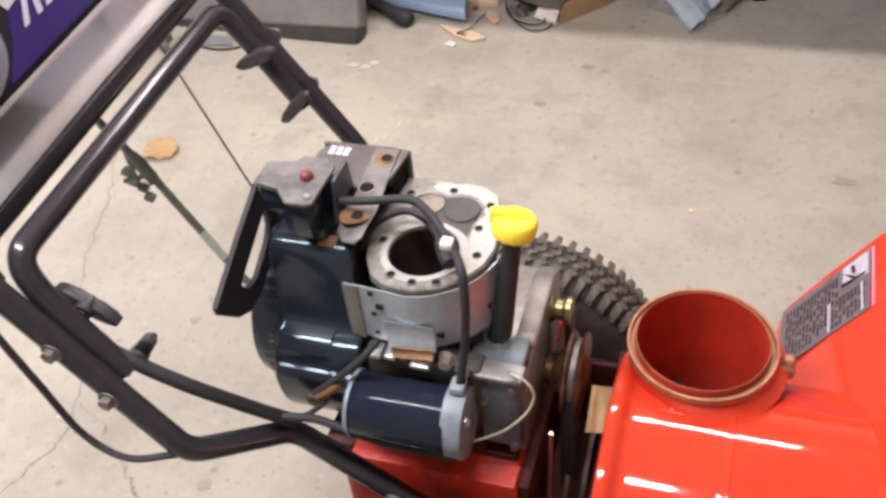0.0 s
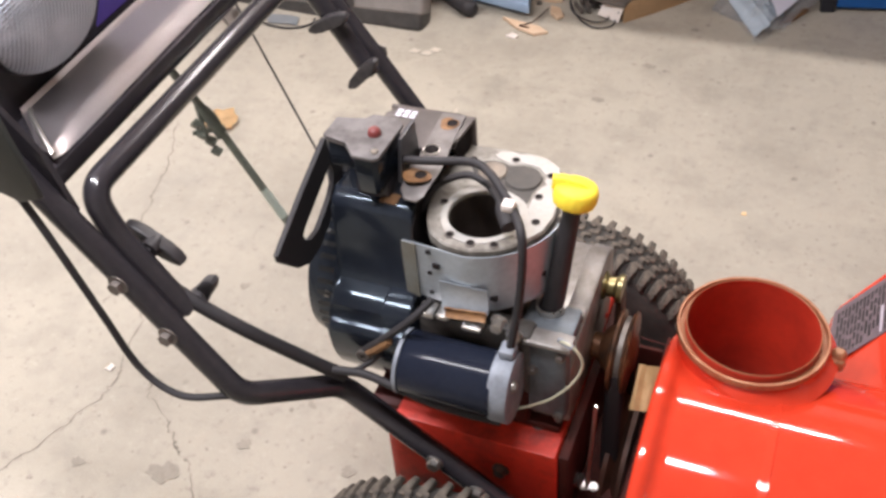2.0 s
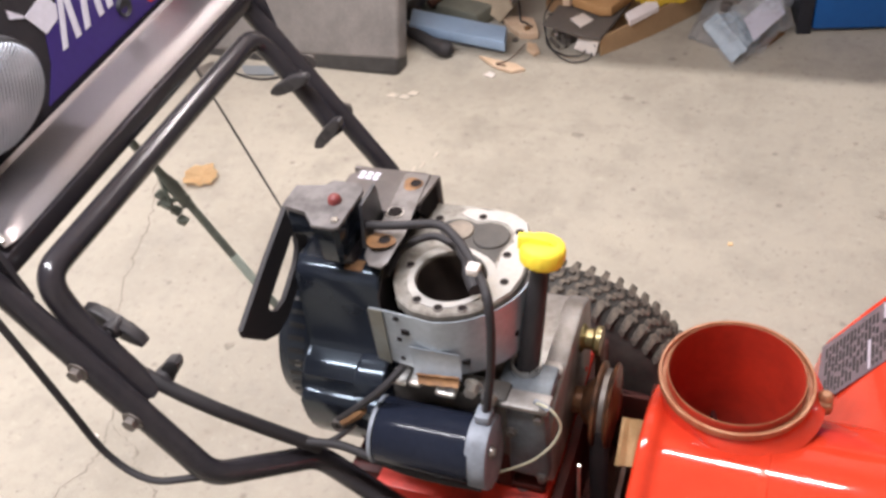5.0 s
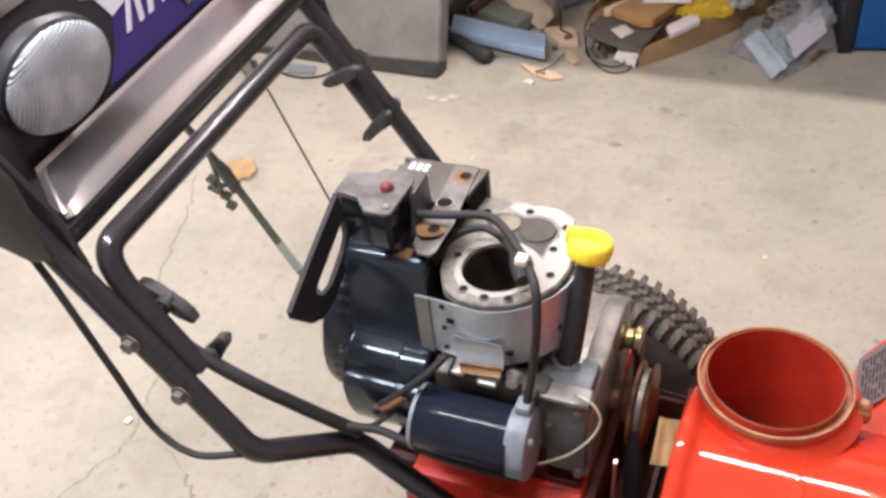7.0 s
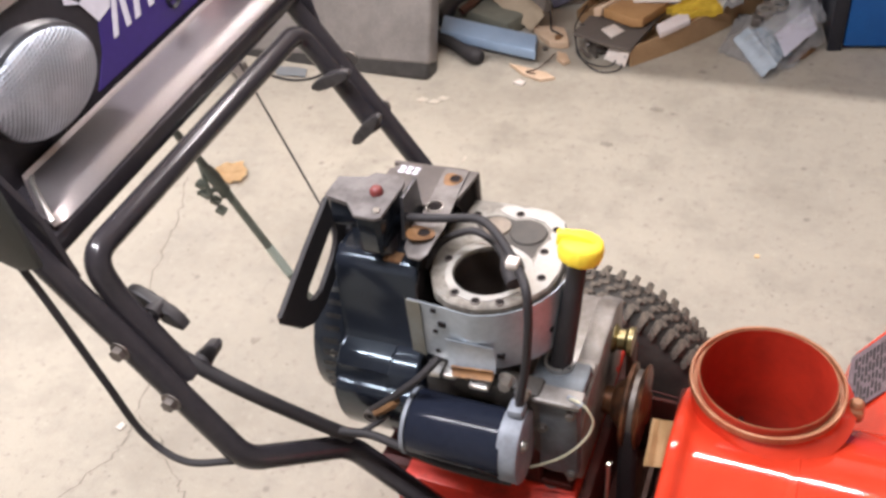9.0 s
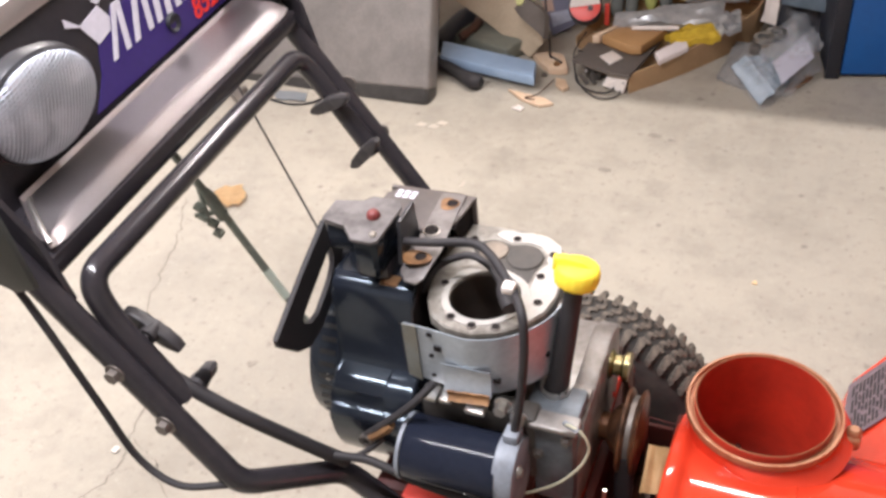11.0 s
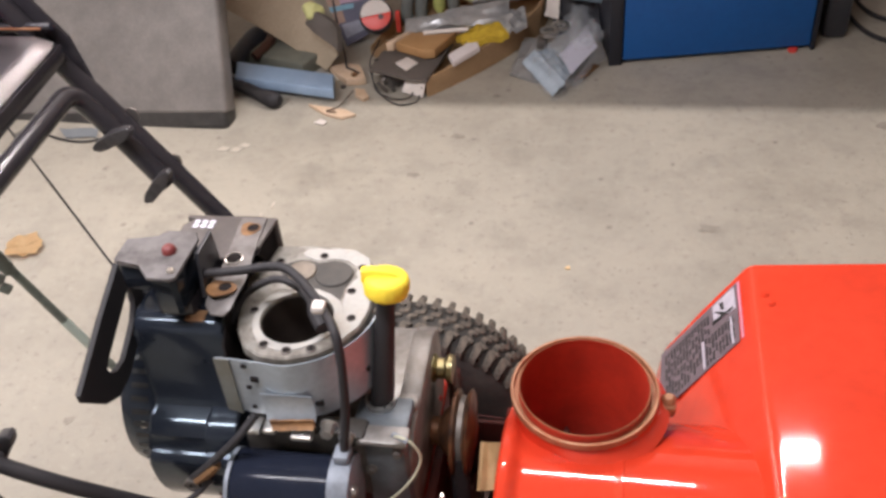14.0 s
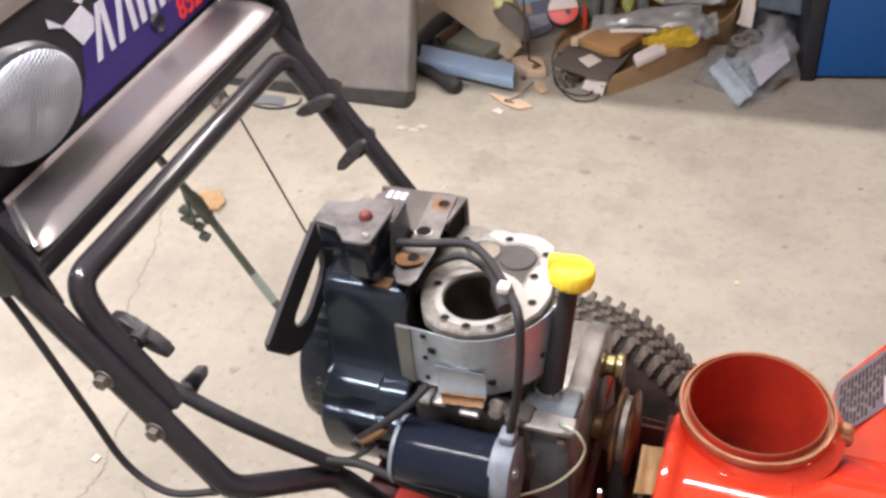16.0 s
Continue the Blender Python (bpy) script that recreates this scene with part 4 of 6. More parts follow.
for (x, y, z), r, rusty in (((-0.2462, 0.0466, 0.7446), 0.0068, True), ((-0.2508, -0.0071, 0.7446), 0.0085, False), ((-0.2446, -0.0538, 0.7446), 0.0068, True)):
    if rusty:
        long = 1.0 if y > 0 else 1.25
        pts = [(x - 0.004 * long + long * q * math.cos(a), y - 0.001 + 0.9 * long * q * math.sin(a)) for a, q in ((radians(18 * i), 0.0118 + 0.0014 * math.sin(radians(36 * i) + y * 90) + 0.0009 * math.sin(radians(54 * i) + 1)) for i in range(20))]
        part("rust_stain", slab(B(), pts, z - 0.001, z + 0.0003), RUST_TAN, bracket, "orange rust bloom")
    bm = B()
    lathe(bm, [(r, 0.0003), (r + 0.0016, 0.0003), (r + 0.0012, 0.0011), (r, 0.0015)], (x, y, z), "z", 22, None, True)
    part("hole_ring", bm, ZINC if not rusty else RUST, bracket, "raised worn hole edge")
    # black disc in place of a cut hole, its dark depth is colour
    bm = B()
    lathe(bm, [(0.0, 0.0008), (r, 0.0008), (r, -0.004), (0.0, -0.004)], (x, y, z), "z", 20)
    part("hole", bm, HOLE, bracket)
part("bracket_cheek", slab(B(), [(0.01, 0.737), (0.071, 0.741), (0.073, 0.700), (0.03, 0.71)], -0.2345, -0.2305, "x", 0.001), HOLE, bracket, "black bent bracket end")
bm = B()
for i in range(3):
    for j in range(2):
        block(bm, (-0.320 + 0.009 * i, 0.047 + 0.008 * j, 0.7418), (-0.3135 + 0.009 * i, 0.053 + 0.008 * j, 0.7427))
part("print", bm, WHITE_INK, bracket, "white illegible print bars")
# oil filler
TUBE = [Vector((-0.0955, -0.062, 0.570)), Vector((-0.089, -0.054, 0.63)), Vector((-0.0765, -0.037, 0.742))]
part("filler_tube", pipe(B(), TUBE, [0.0135, 0.0125, 0.0095], 18), RUBBER, engine, "black oil filler tube")
bm = B()
lathe(bm, [(0.014, 0.0), (0.017, 0.0), (0.017, 0.010), (0.014, 0.010)], (-0.0945, -0.0605, 0.588), "z", 24, None, True)
part("filler_collar", bm, ZINC, engine, "bright metal collar")
bm = B()
axis = (TUBE[2] - TUBE[1]).normalized()
capm = Matrix.Translation(TUBE[2]) @ axis.to_track_quat("Z", "Y").to_matrix().to_4x4()
lathe(bm, [(0.0, -0.008), (0.0205, -0.008), (0.0225, -0.0065), (0.0235, -0.002), (0.0238, 0.004), (0.0234, 0.0095), (0.0222, 0.0125), (0.0195, 0.0142), (0.013, 0.0155), (0.0, 0.0162)], (0, 0, 0), "z", 48)
for v in bm.verts:
    r = math.hypot(v.co.x, v.co.y)
    if r > 0.022:
        k = 1 + 0.02 * math.cos(16 * math.atan2(v.co.y, v.co.x))
        v.co.x, v.co.y = v.co.x * k, v.co.y * k
slab(bm, [(-0.0260, 0.006), (-0.0265, 0.0205), (-0.016, 0.0225), (0.006, 0.0205), (0.016, 0.014)], -0.0055, 0.0055, "y", 0.002, Matrix.Rotation(radians(-135), 4, "Z"))
bmesh.ops.transform(bm, matrix=capm, verts=bm.verts)
part("oil_cap", bm, YELLOW, engine, "bright yellow ribbed oil filler cap")

# electric starter
SY, SZ = -0.150, 0.546
bm = B()
lathe(bm, [(0.0, -0.238), (0.037, -0.238), (0.0385, -0.236), (0.0385, -0.128), (0.0, -0.128)], (0, SY, SZ), "x", 40)
STARTER_BLACK = surface("starter_black_paint", (0.0115, 0.014, 0.024), 0.13, second=(0.017, 0.020, 0.031), scale=20, amount=0.6, fine=160, bump=0.01, rough_var=0.03, spec=0.12)
starter = part("starter_motor", bm, STARTER_BLACK, blower, "black cylindrical electric starter motor")
bm = B()
lathe(bm, [(0.0, -0.243), (0.0392, -0.243), (0.0392, -0.2385), (0.0, -0.2385)], (0, SY, SZ), "x", 36)
part("end_ring", bm, STARTER_CAP, starter, "grey end ring")
bm = B()
slab(bm, [(SY + 0.002 + 0.039 * math.cos(radians(d)), SZ - 0.002 + 0.046 * math.sin(radians(d))) for d in range(0, 360, 20)], -0.132, -0.108, "x", 0.002)
block(bm, (-0.128, SY + 0.000, SZ + 0.042), (-0.110, SY + 0.022, SZ + 0.056), 0.004)
part("end_cap", bm, STARTER_CAP, starter, "grey cast starter end cap")
part("screw", hexbolt(B(), (-0.107, SY - 0.012, SZ + 0.018), (1, 0, 0), 0.005, 0.005), ZINC, starter)
bm = B()
block(bm, (-0.125, SY + 0.030, SZ - 0.105), (-0.104, SY + 0.060, SZ - 0.03), 0.004)
part("mount_foot", bm, DARK_PLATE, starter, "dark greasy mounting foot")

# cables on the engine
part("starter_cable", pipe(B(), smooth_path([(-0.266, -0.048, 0.758), (-0.231, -0.046, 0.762), (-0.190, -0.036, 0.762), (-0.166, -0.048, 0.760), (-0.143, -0.072, 0.758), (-0.125, -0.094, 0.756), (-0.108, -0.122, 0.755),
                                                 (-0.104, -0.132, 0.72), (-0.109, -0.134, 0.655), (-0.117, -0.138, 0.60), (-0.12, -0.14, 0.58)], 6), 0.0048, 10), RUBBER, engine, "thick black starter cable")
part("cable_tag", block(B(), (-0.137, -0.100, 0.757), (-0.124, -0.087, 0.7665), 0.002), PAPER, engine, "white tape tag on the cable")
part("plug_lead", pipe(B(), smooth_path([(-0.246, -0.06, 0.70), (-0.233, -0.038, 0.722), (-0.207, -0.016, 0.726), (-0.181, -0.024, 0.726), (-0.160, -0.045, 0.727), (-0.146, -0.064, 0.726), (-0.134, -0.082, 0.722)], 6),
                       [0.0042] * 26 + [0.0048, 0.0062, 0.0078, 0.0088, 0.0095, 0.0098, 0.0098, 0.0098, 0.0098, 0.0095, 0.009], 12), RUBBER, engine, "black spark plug lead with rubber boot")
part("earth_wire", pipe(B(), smooth_path([(-0.066, -0.124, 0.612), (-0.057, -0.128, 0.6155), (-0.0448, -0.13, 0.6095), (-0.0379, -0.13, 0.588), (-0.0477, -0.13, 0.556), (-0.0702, -0.13, 0.521), (-0.094, -0.131, 0.499), (-0.120, -0.133, 0.482)], 6), 0.0016, 8), CREAM_WIRE, engine, "thin cream wire")
part("wire_end", pipe(B(), [(-0.067, -0.122, 0.612), (-0.049, -0.130, 0.6125)], 0.0032, 8), STARTER_CAP, engine)
bm = B()
pipe(bm, smooth_path([(-0.210, -0.128, 0.635), (-0.230, -0.145, 0.614), (-0.262, -0.152, 0.581), (-0.295, -0.150, 0.545)], 6), 0.0045, 8)
part("throttle_arm", bm, RUBBER, engine, "black bent linkage arm")
part("rust_clip", pipe(B(), [(-0.288, -0.152, 0.546), (-0.276, -0.152, 0.557), (-0.265, -0.152, 0.569), (-0.258, -0.152, 0.577)], [0.0055, 0.0062, 0.0068, 0.005], 9), RUST, engine, "orange rusted end of the linkage arm")
bm = B()
lathe(bm, [(0.0042, -0.003), (0.0088, -0.003), (0.0092, 0.0), (0.0088, 0.003), (0.0042, 0.003)], (-0.2945, -0.153, 0.539), "y", 20, None, True)
part("arm_eye", bm, STEEL, engine, "dark round eye at the arm end")

# pulleys and belts between engine and drum
CR = (-0.018, 0.0, 0.478)
bm = B()
lathe(bm, [(0.0, -0.044), (0.017, -0.044), (0.018, -0.028), (0.028, -0.021), (0.032, -0.014), (0.0505, -0.011), (0.0530, -0.009), (0.0522, -0.006), (0.036, 0.0), (0.0505, 0.006), (0.0530, 0.008), (0.0515, 0.0105), (0.028, 0.012), (0.020, 0.016), (0.0, 0.016)], CR, "x", 48)
part("crank_pulley", bm, PULLEY, blower, "rusty two-flanged crankshaft pulley")
bm = B()
lathe(bm, [(0.040, -0.004), (0.0435, -0.005), (0.045, 0.0), (0.0435, 0.005), (0.040, 0.004)], CR, "x", 40, None, True)
part("pulley_band", bm, STEEL, blower, "polished dark pulley groove")
bm = B()
lathe(bm, [(0.0, -0.022), (0.018, -0.022), (0.018, -0.012), (0.013, -0.008), (0.013, 0.0), (0.018, 0.004), (0.018, 0.010), (0.0, 0.010)], (-0.042, 0.042, 0.543), "x", 28)
part("idler_pulley", bm, BRASS, blower, "yellow zinc-plated idler pulley")
bm = B()
block(bm, (-0.039, 0.03, 0.42), (-0.031, 0.06, 0.535), 0.003)
part("idler_arm", bm, RUST_DARK, blower, "grimy idler arm")
part("red_clip", block(B(), (-0.048, 0.019, 0.508), (-0.045, 0.024, 0.516), 0.002), TAPE_RED, blower, "small red plastic clip")
bm = B()
for yc in (-0.040, 0.040):
    pipe(bm, [(-0.018, yc, 0.478), (-0.014, yc * 1.5, 0.22)], 0.0115, 8, 0.55, (1, 0, 0))
pipe(bm, [(-0.018, 0.038 * math.cos(a), 0.478 + 0.038 * math.sin(a)) for a in (radians(d) for d in range(0, 181, 15))], 0.008, 8, 0.6)
part("drive_belt", bm, RUBBER, blower, "worn black rubber drive belt")
bm = B()
lathe(bm, [(0.0, -0.02), (0.115, -0.02), (0.115, -0.014), (0.10, -0.006), (0.115, 0.002), (0.115, 0.008), (0.0, 0.008)], (0, 0, 0.24), "x", 40)
part("impeller_pulley", bm, RUST_DARK, blower, "dark rusty lower pulley")
part("brake_rod", pipe(B(), [(-0.030, -0.110, 0.33), (-0.0247, -0.110, 0.50)], 0.0026, 8), ZINC, blower, "thin dull steel rod")
for x, z in ((-0.0346, 0.335), (-0.0215, 0.338)):
    part("bolt", hexbolt(B(), (x, -0.11, z), (0, -0.5, 1), 0.0042, 0.008), ZINC, blower)
part("spring", lathe(B(), [(0.0, -0.062)] + [(0.009 + 0.0014 * math.cos(math.pi * k), -0.06 + 0.0022 * k) for k in range(12)] + [(0.0, -0.034)], (0, -0.108, 0.342), "x", 18), STEEL, blower, "dark coiled spring on the rod")
part("greasy_card", sheet(B(), (0.006, -0.066, 0.452), (0.033, -0.060, 0.450), (0.033, -0.020, 0.488), (0.006, -0.018, 0.484), 0.002, 8, 8, lambda u, v: 0.005 * math.sin(3 * u + 4 * v) + 0.002 * math.sin(11 * u)), BROWN_CARD, blower, "torn tan greasy tab behind the pulley")

# wheels
def make_wheel(y):
    bm = B()
    prof = []
    R, half = 0.204, 0.055
    for k in range(0, 25):
        a = radians(-95 + 190 * k / 24)
        prof.append((0.148 + 0.066 * abs(math.cos(a)) ** 0.55 * (1 if math.cos(a) > 0 else -0.2), half * math.sin(a)))
    prof = [(0.105, -0.045)] + prof + [(0.105, 0.045)]
    lathe(bm, prof, (0, 0, 0), "y", 56)
    wheel = part("wheel", bm, TYRE, blower, "dusty black pneumatic wheel with chunky tread")
    bm = B()
    lathe(bm, [(0.0, -0.02), (0.03, -0.02), (0.03, -0.012), (0.08, -0.01), (0.1, -0.045), (0.11, -0.045), (0.11, 0.045), (0.1, 0.045), (0.08, 0.01), (0.03, 0.012), (0.0, 0.012)], (0, 0, 0), "y", 36)
    part("rim", bm, RED_WORN, wheel, "red pressed steel rim")
    bm = B()
    slab(bm, [(-0.005, 0.019), (0.003, 0.016), (0.008, 0.022), (0.0095, 0.047), (0.001, 0.051), (-0.001, 0.030)], -0.004, 0.0048, "z", 0.0015)
    for v in bm.verts:
        v.co.z -= 5.5 * max(0, abs(v.co.y) - 0.016) ** 2 * (1 + 4 * abs(v.co.y))
    first = finish("tread_lug", bm, LUG)
    bm = B()
    slab(bm, [(-0.009, -0.012), (-0.002, -0.013), (0.006, -0.010), (0.008, -0.001), (0.006, 0.010), (0.000, 0.013), (-0.004, 0.008), (0.001, 0.005), (0.002, -0.002), (-0.001, -0.006), (-0.008, -0.005)], -0.004, 0.0055, "z", 0.001)
    third = finish("tread_lug", bm, LUG)
    count = 58
    for i in range(count):
        for s in (1, -1):
            for src in (first, third):
                ob = new("tread_lug", src.data)
                ob.parent = wheel
                a = 2 * math.pi * (i + (0.5 if s < 0 else 0) + (0.3 if src is third else 0)) / count
                ob.matrix_basis = Matrix.Rotation(a, 4, "Y") @ Matrix.Translation((0, 0.013 * s if src is third else 0, 0.2115)) @ Matrix.Rotation(0 if s > 0 else math.pi, 4, "Z")
    bpy.data.objects.remove(first)
    bpy.data.objects.remove(third)
    wheel.matrix_basis = Matrix.Translation((-0.150, y, 0.2195))
    return wheel


for y in (-0.265, 0.25):
    make_wheel(y)
part("axle", pipe(B(), [(-0.15, -0.26, 0.2195), (-0.15, 0.26, 0.2195)], 0.0125, 12), STEEL, blower, "steel wheel axle")

# impeller drum with chute collar
DY, DZ, DR = -0.072, 0.30, 0.2
RC = (0.1255, 0.043)
RZ = 0.524
bm = B()
steps = [(DR, 0.060 + 0.006 * k) for k in range(19)]
steps += [(DR + 0.0012, 0.170), (DR + 0.0012, 0.174)] + [(DR, 0.175 + 0.006 * k) for k in range(13)] + [(DR, 0.36)]
lathe(bm, [(DR - 0.002, 0.0335), (DR + 0.006, 0.0325), (DR + 0.0098, 0.0355), (DR + 0.0108, 0.041), (DR + 0.0095, 0.047), (DR + 0.005, 0.0515), (DR + 0.002, 0.055)] + steps, (0, DY, DZ), "x", 160)
gone = [f for f in bm.faces if len(f.verts) > 4 or (f.calc_center_median().z > 0.3 and math.hypot(f.calc_center_median().x - RC[0], f.calc_center_median().y - RC[1]) < 0.0805)]
bmesh.ops.delete(bm, geom=gone, context="FACES")
drum = part("impeller_drum", bm, RED, blower, "glossy red steel impeller drum")
bm = B()
lathe(bm, [(0.0, 0.037), (DR - 0.002, 0.037), (DR - 0.002, 0.041), (0.0, 0.041)], (0, DY, DZ), "x", 64)
part("drum_back", bm, RED_WORN, drum, "worn red drum back plate")
bm = B()
lathe(bm, [(0.0768, 0.31), (0.0768, RZ + 0.004), (0.0776, RZ + 0.005), (0.0784, RZ + 0.004), (0.0785, RZ - 0.004), (0.0785, RZ - 0.010), (0.0785, 0.505), (0.080, 0.498), (0.084, 0.492), (0.080, 0.31)], (*RC, 0), "z", 72, None, True)
part("chute_collar", bm, RED_INSIDE, drum, "round red chute outlet collar")
bm = B()
lathe(bm, [(0.0787, RZ - 0.010), (0.0850, RZ - 0.011), (0.0880, RZ - 0.009), (0.0886, RZ - 0.004), (0.0880, RZ), (0.0852, RZ), (0.0846, RZ - 0.006), (0.0787, RZ - 0.007)], (*RC, 0), "z", 72, None, True)
part("chute_ring", bm, RIM, drum, "worn bare-edged chute turning ring")
# disc and blades added to close the outlet, its shaded depth put in the colour
bm = B()
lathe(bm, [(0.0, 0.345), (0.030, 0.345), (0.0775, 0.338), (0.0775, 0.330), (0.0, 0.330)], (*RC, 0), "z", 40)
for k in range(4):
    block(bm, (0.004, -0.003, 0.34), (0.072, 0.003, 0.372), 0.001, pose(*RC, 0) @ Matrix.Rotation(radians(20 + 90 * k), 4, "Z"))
part("impeller", bm, RED_DARK, drum, "dark red disc and blades added to close the outlet")
bm = B()
lathe(bm, [(0.0768, RZ + 0.0046), (0.0776, RZ + 0.0056), (0.0784, RZ + 0.0046)], (*RC, 0), "z", 72, None, True)
part("collar_edge", bm, RIM, drum, "bare worn collar edge")
bm = B()
lathe(bm, [(0.0845, RZ - 0.0105), (0.0860, 0.509), (0.0900, 0.503), (0.0960, 0.4985), (0.102, 0.494), (0.100, 0.488), (0.0845, 0.488)], (*RC, 0), "z", 72, None, True)
for v in bm.verts:
    d = Vector((v.co.x - RC[0], v.co.y - RC[1]))
    reach = 0.0855 + 0.02 * max(0.0, d.x / d.length + 0.45)
    if d.length > reach:
        d *= reach / d.length
        v.co.x, v.co.y = RC[0] + d.x, RC[1] + d.y
part("collar_skirt", bm, RED, drum, "glossy red flared collar skirt")
bm = B()
block(bm, (0.209, 0.040, 0.482), (0.235, 0.066, 0.500), 0.006)
part("ring_clamp", bm, RIM, drum, "tan worn ring clamp block")
bm = B()
lathe(bm, [(0.0, 0.008), (0.005, 0.0075), (0.0085, 0.004), (0.009, 0.0), (0.0, 0.0)], (0.226, 0.054, 0.4995), "z", 18)
part("clamp_bolt", bm, RIM, drum, "worn tan bolt head")

# auger housing
HW = 0.292
wrapx = rounded_path([(0.528, 0, 0.530), (0.338, 0, 0.516), (0.282, 0, 0.424), (0.238, 0, 0.345), (0.226, 0, 0.262), (0.235, 0, 0.14), (0.30, 0, 0.05), (0.40, 0, 0.022), (0.50, 0, 0.02)], 0.010, 5)
bm = B()
rows = []
for k, q in enumerate(wrapx):
    t = (wrapx[min(k + 1, len(wrapx) - 1)] - wrapx[max(k - 1, 0)]).normalized()
    n = Vector((t.z, 0, -t.x))
    rows.append([bm.verts.new(v) for v in ((q.x, -HW, q.z), (q.x, HW, q.z), (q.x + 0.003 * n.x, HW, q.z + 0.003 * n.z), (q.x + 0.003 * n.x, -HW, q.z + 0.003 * n.z))])
for a, b in zip(rows, rows[1:]):
    for i in range(4):
        bm.faces.new((a[i], a[(i + 1) % 4], b[(i + 1) % 4], b[i]))
bm.faces.new(rows[0])
bm.faces.new(rows[-1])
housing = part("auger_housing", bm, RED, blower, "glossy red sheet steel auger housing")
for s in (-1, 1):
    outline = [(q.x, q.z) for q in wrapx] + [(0.62, 0.03), (0.64, 0.30), (0.60, 0.50), (0.555, 0.53)]
    part("side_panel", slab(B(), outline, (HW - 0.001) * s, (HW + 0.003) * s, "y"), RED, housing, "red steel housing side panel")
part("front_lip", block(B(), (0.508, -HW, 0.5245), (0.517, HW, 0.5345), 0.003), RED, housing, "rolled front lip")
slope = (Vector((0.338, 0, 0.516)) - Vector((0.282, 0, 0.424))).normalized()
snorm = Vector((-slope.z, 0, slope.x))


def on_slope(y, s, up=0.0):
    """A place on the sloping back of the housing."""
    upper = Vector((0.282, 0, 0.424)) + snorm * 0.0034
    q = upper + slope * s + snorm * up
    return Vector((q.x, y, q.z))


def slope_patch(bm, pts, lo, hi):
    a = [bm.verts.new(on_slope(y, s, lo)) for y, s in pts]
    b = [bm.verts.new(on_slope(y, s, hi)) for y, s in pts]
    bm.faces.new(a)
    bm.faces.new(b)
    for i in range(len(pts)):
        bm.faces.new((a[i], a[(i + 1) % len(pts)], b[(i + 1) % len(pts)], b[i]))
    return bm


label = part("warning_label", slope_patch(B(), [(0.280, 0.083), (0.171, 0.078), (0.171, -0.060), (0.20, -0.092), (0.229, -0.094), (0.28, -0.090)], 0.0005, 0.0016), GREY_INK, blower, "grey faded warning label with bars of print")
part("label_panel", slope_patch(B(), [(0.275, 0.078), (0.233, 0.078), (0.242, 0.032), (0.275, 0.032)], 0.0018, 0.0024), LILAC_INK, label, "pale lilac pictogram panel")
bm = B()
slope_patch(bm, [(0.262, 0.034), (0.258, 0.040), (0.244, 0.056), (0.240, 0.052)], 0.0026, 0.0030)
slope_patch(bm, [(0.268, 0.046), (0.252, 0.050), (0.250, 0.056), (0.266, 0.054)], 0.0026, 0.0030)
slope_patch(bm, [(0.246, 0.030), (0.240, 0.030), (0.236, 0.072), (0.240, 0.074)], 0.0026, 0.0030)
part("pictogram", bm, BLACK_INK, label, "black pictogram strokes")
part("label_stripe", slope_patch(B(), [(0.278, 0.084), (0.172, 0.082), (0.172, 0.086), (0.278, 0.088)], 0.0006, 0.0016), PINK_INK, label, "faded pink stripe")
bm = B()
rnd = random.Random(5)
for i in range(22):
    s = -0.080 + 0.007 * i
    y = 0.225 if s > 0.02 else 0.268
    while y > 0.185:
        w = rnd.uniform(0.008, 0.026)
        slope_patch(bm, [(y, s), (max(y - w, 0.178), s), (max(y - w, 0.178), s + 0.0035), (y, s + 0.0035)], 0.0018, 0.0022)
        y -= w + rnd.uniform(0.003, 0.010)
part("print", bm, BLACK_INK, label, "dark illegible print bars")
bm = B()
for s in (0.004, 0.064):
    slope_patch(bm, [(0.226, s), (0.176, s), (0.176, s + 0.004), (0.226, s + 0.004)], 0.0018, 0.0024)
part("print", bm, LILAC_INK, label, "white rules")
for x, y in ((0.352, 0.232), (0.358, 0.215)):
    part("screw", hexbolt(B(), (x, y, 0.5175 + (x - 0.338) * 0.0737 + 0.001), (0, 0, 1), 0.004, 0.003), RED, housing)
bm = B()
pipe(bm, [(0.44, -HW, 0.19), (0.44, HW, 0.19)], 0.02, 12)
for i in range(40):
    a = i * 0.5
    y = -0.27 + 0.54 * i / 39
    block(bm, (0.36, y - 0.004, 0.17), (0.43, y + 0.004, 0.21), 0.002, Matrix.Translation((0.44, 0, 0.19)) @ Matrix.Rotation(a, 4, "Y") @ Matrix.Translation((-0.44, 0, -0.19)))
part("auger", bm, RED_WORN, housing, "red auger inside the housing")

# loose cables and rods of the controls
part("clutch_cable", pipe(B(), smooth_path([(-0.60, -0.285, 0.90), (-0.545, -0.298, 0.815), (-0.509, -0.30, 0.690), (-0.487, -0.30, 0.610), (-0.445, -0.30, 0.580), (-0.402, -0.283, 0.575), (-0.380, -0.255, 0.556)], 8), 0.0042, 8), RUBBER, blower, "thin black sagging control cable")
part("wiring_loom", pipe(B(), smooth_path([(-0.515, -0.238, 0.712), (-0.443, -0.235, 0.663), (-0.396, -0.225, 0.625), (-0.357, -0.205, 0.580), (-0.330, -0.188, 0.545), (-0.312, -0.176, 0.522)], 6), 0.0082, 12), RUBBER, blower, "black sleeved wiring loom")
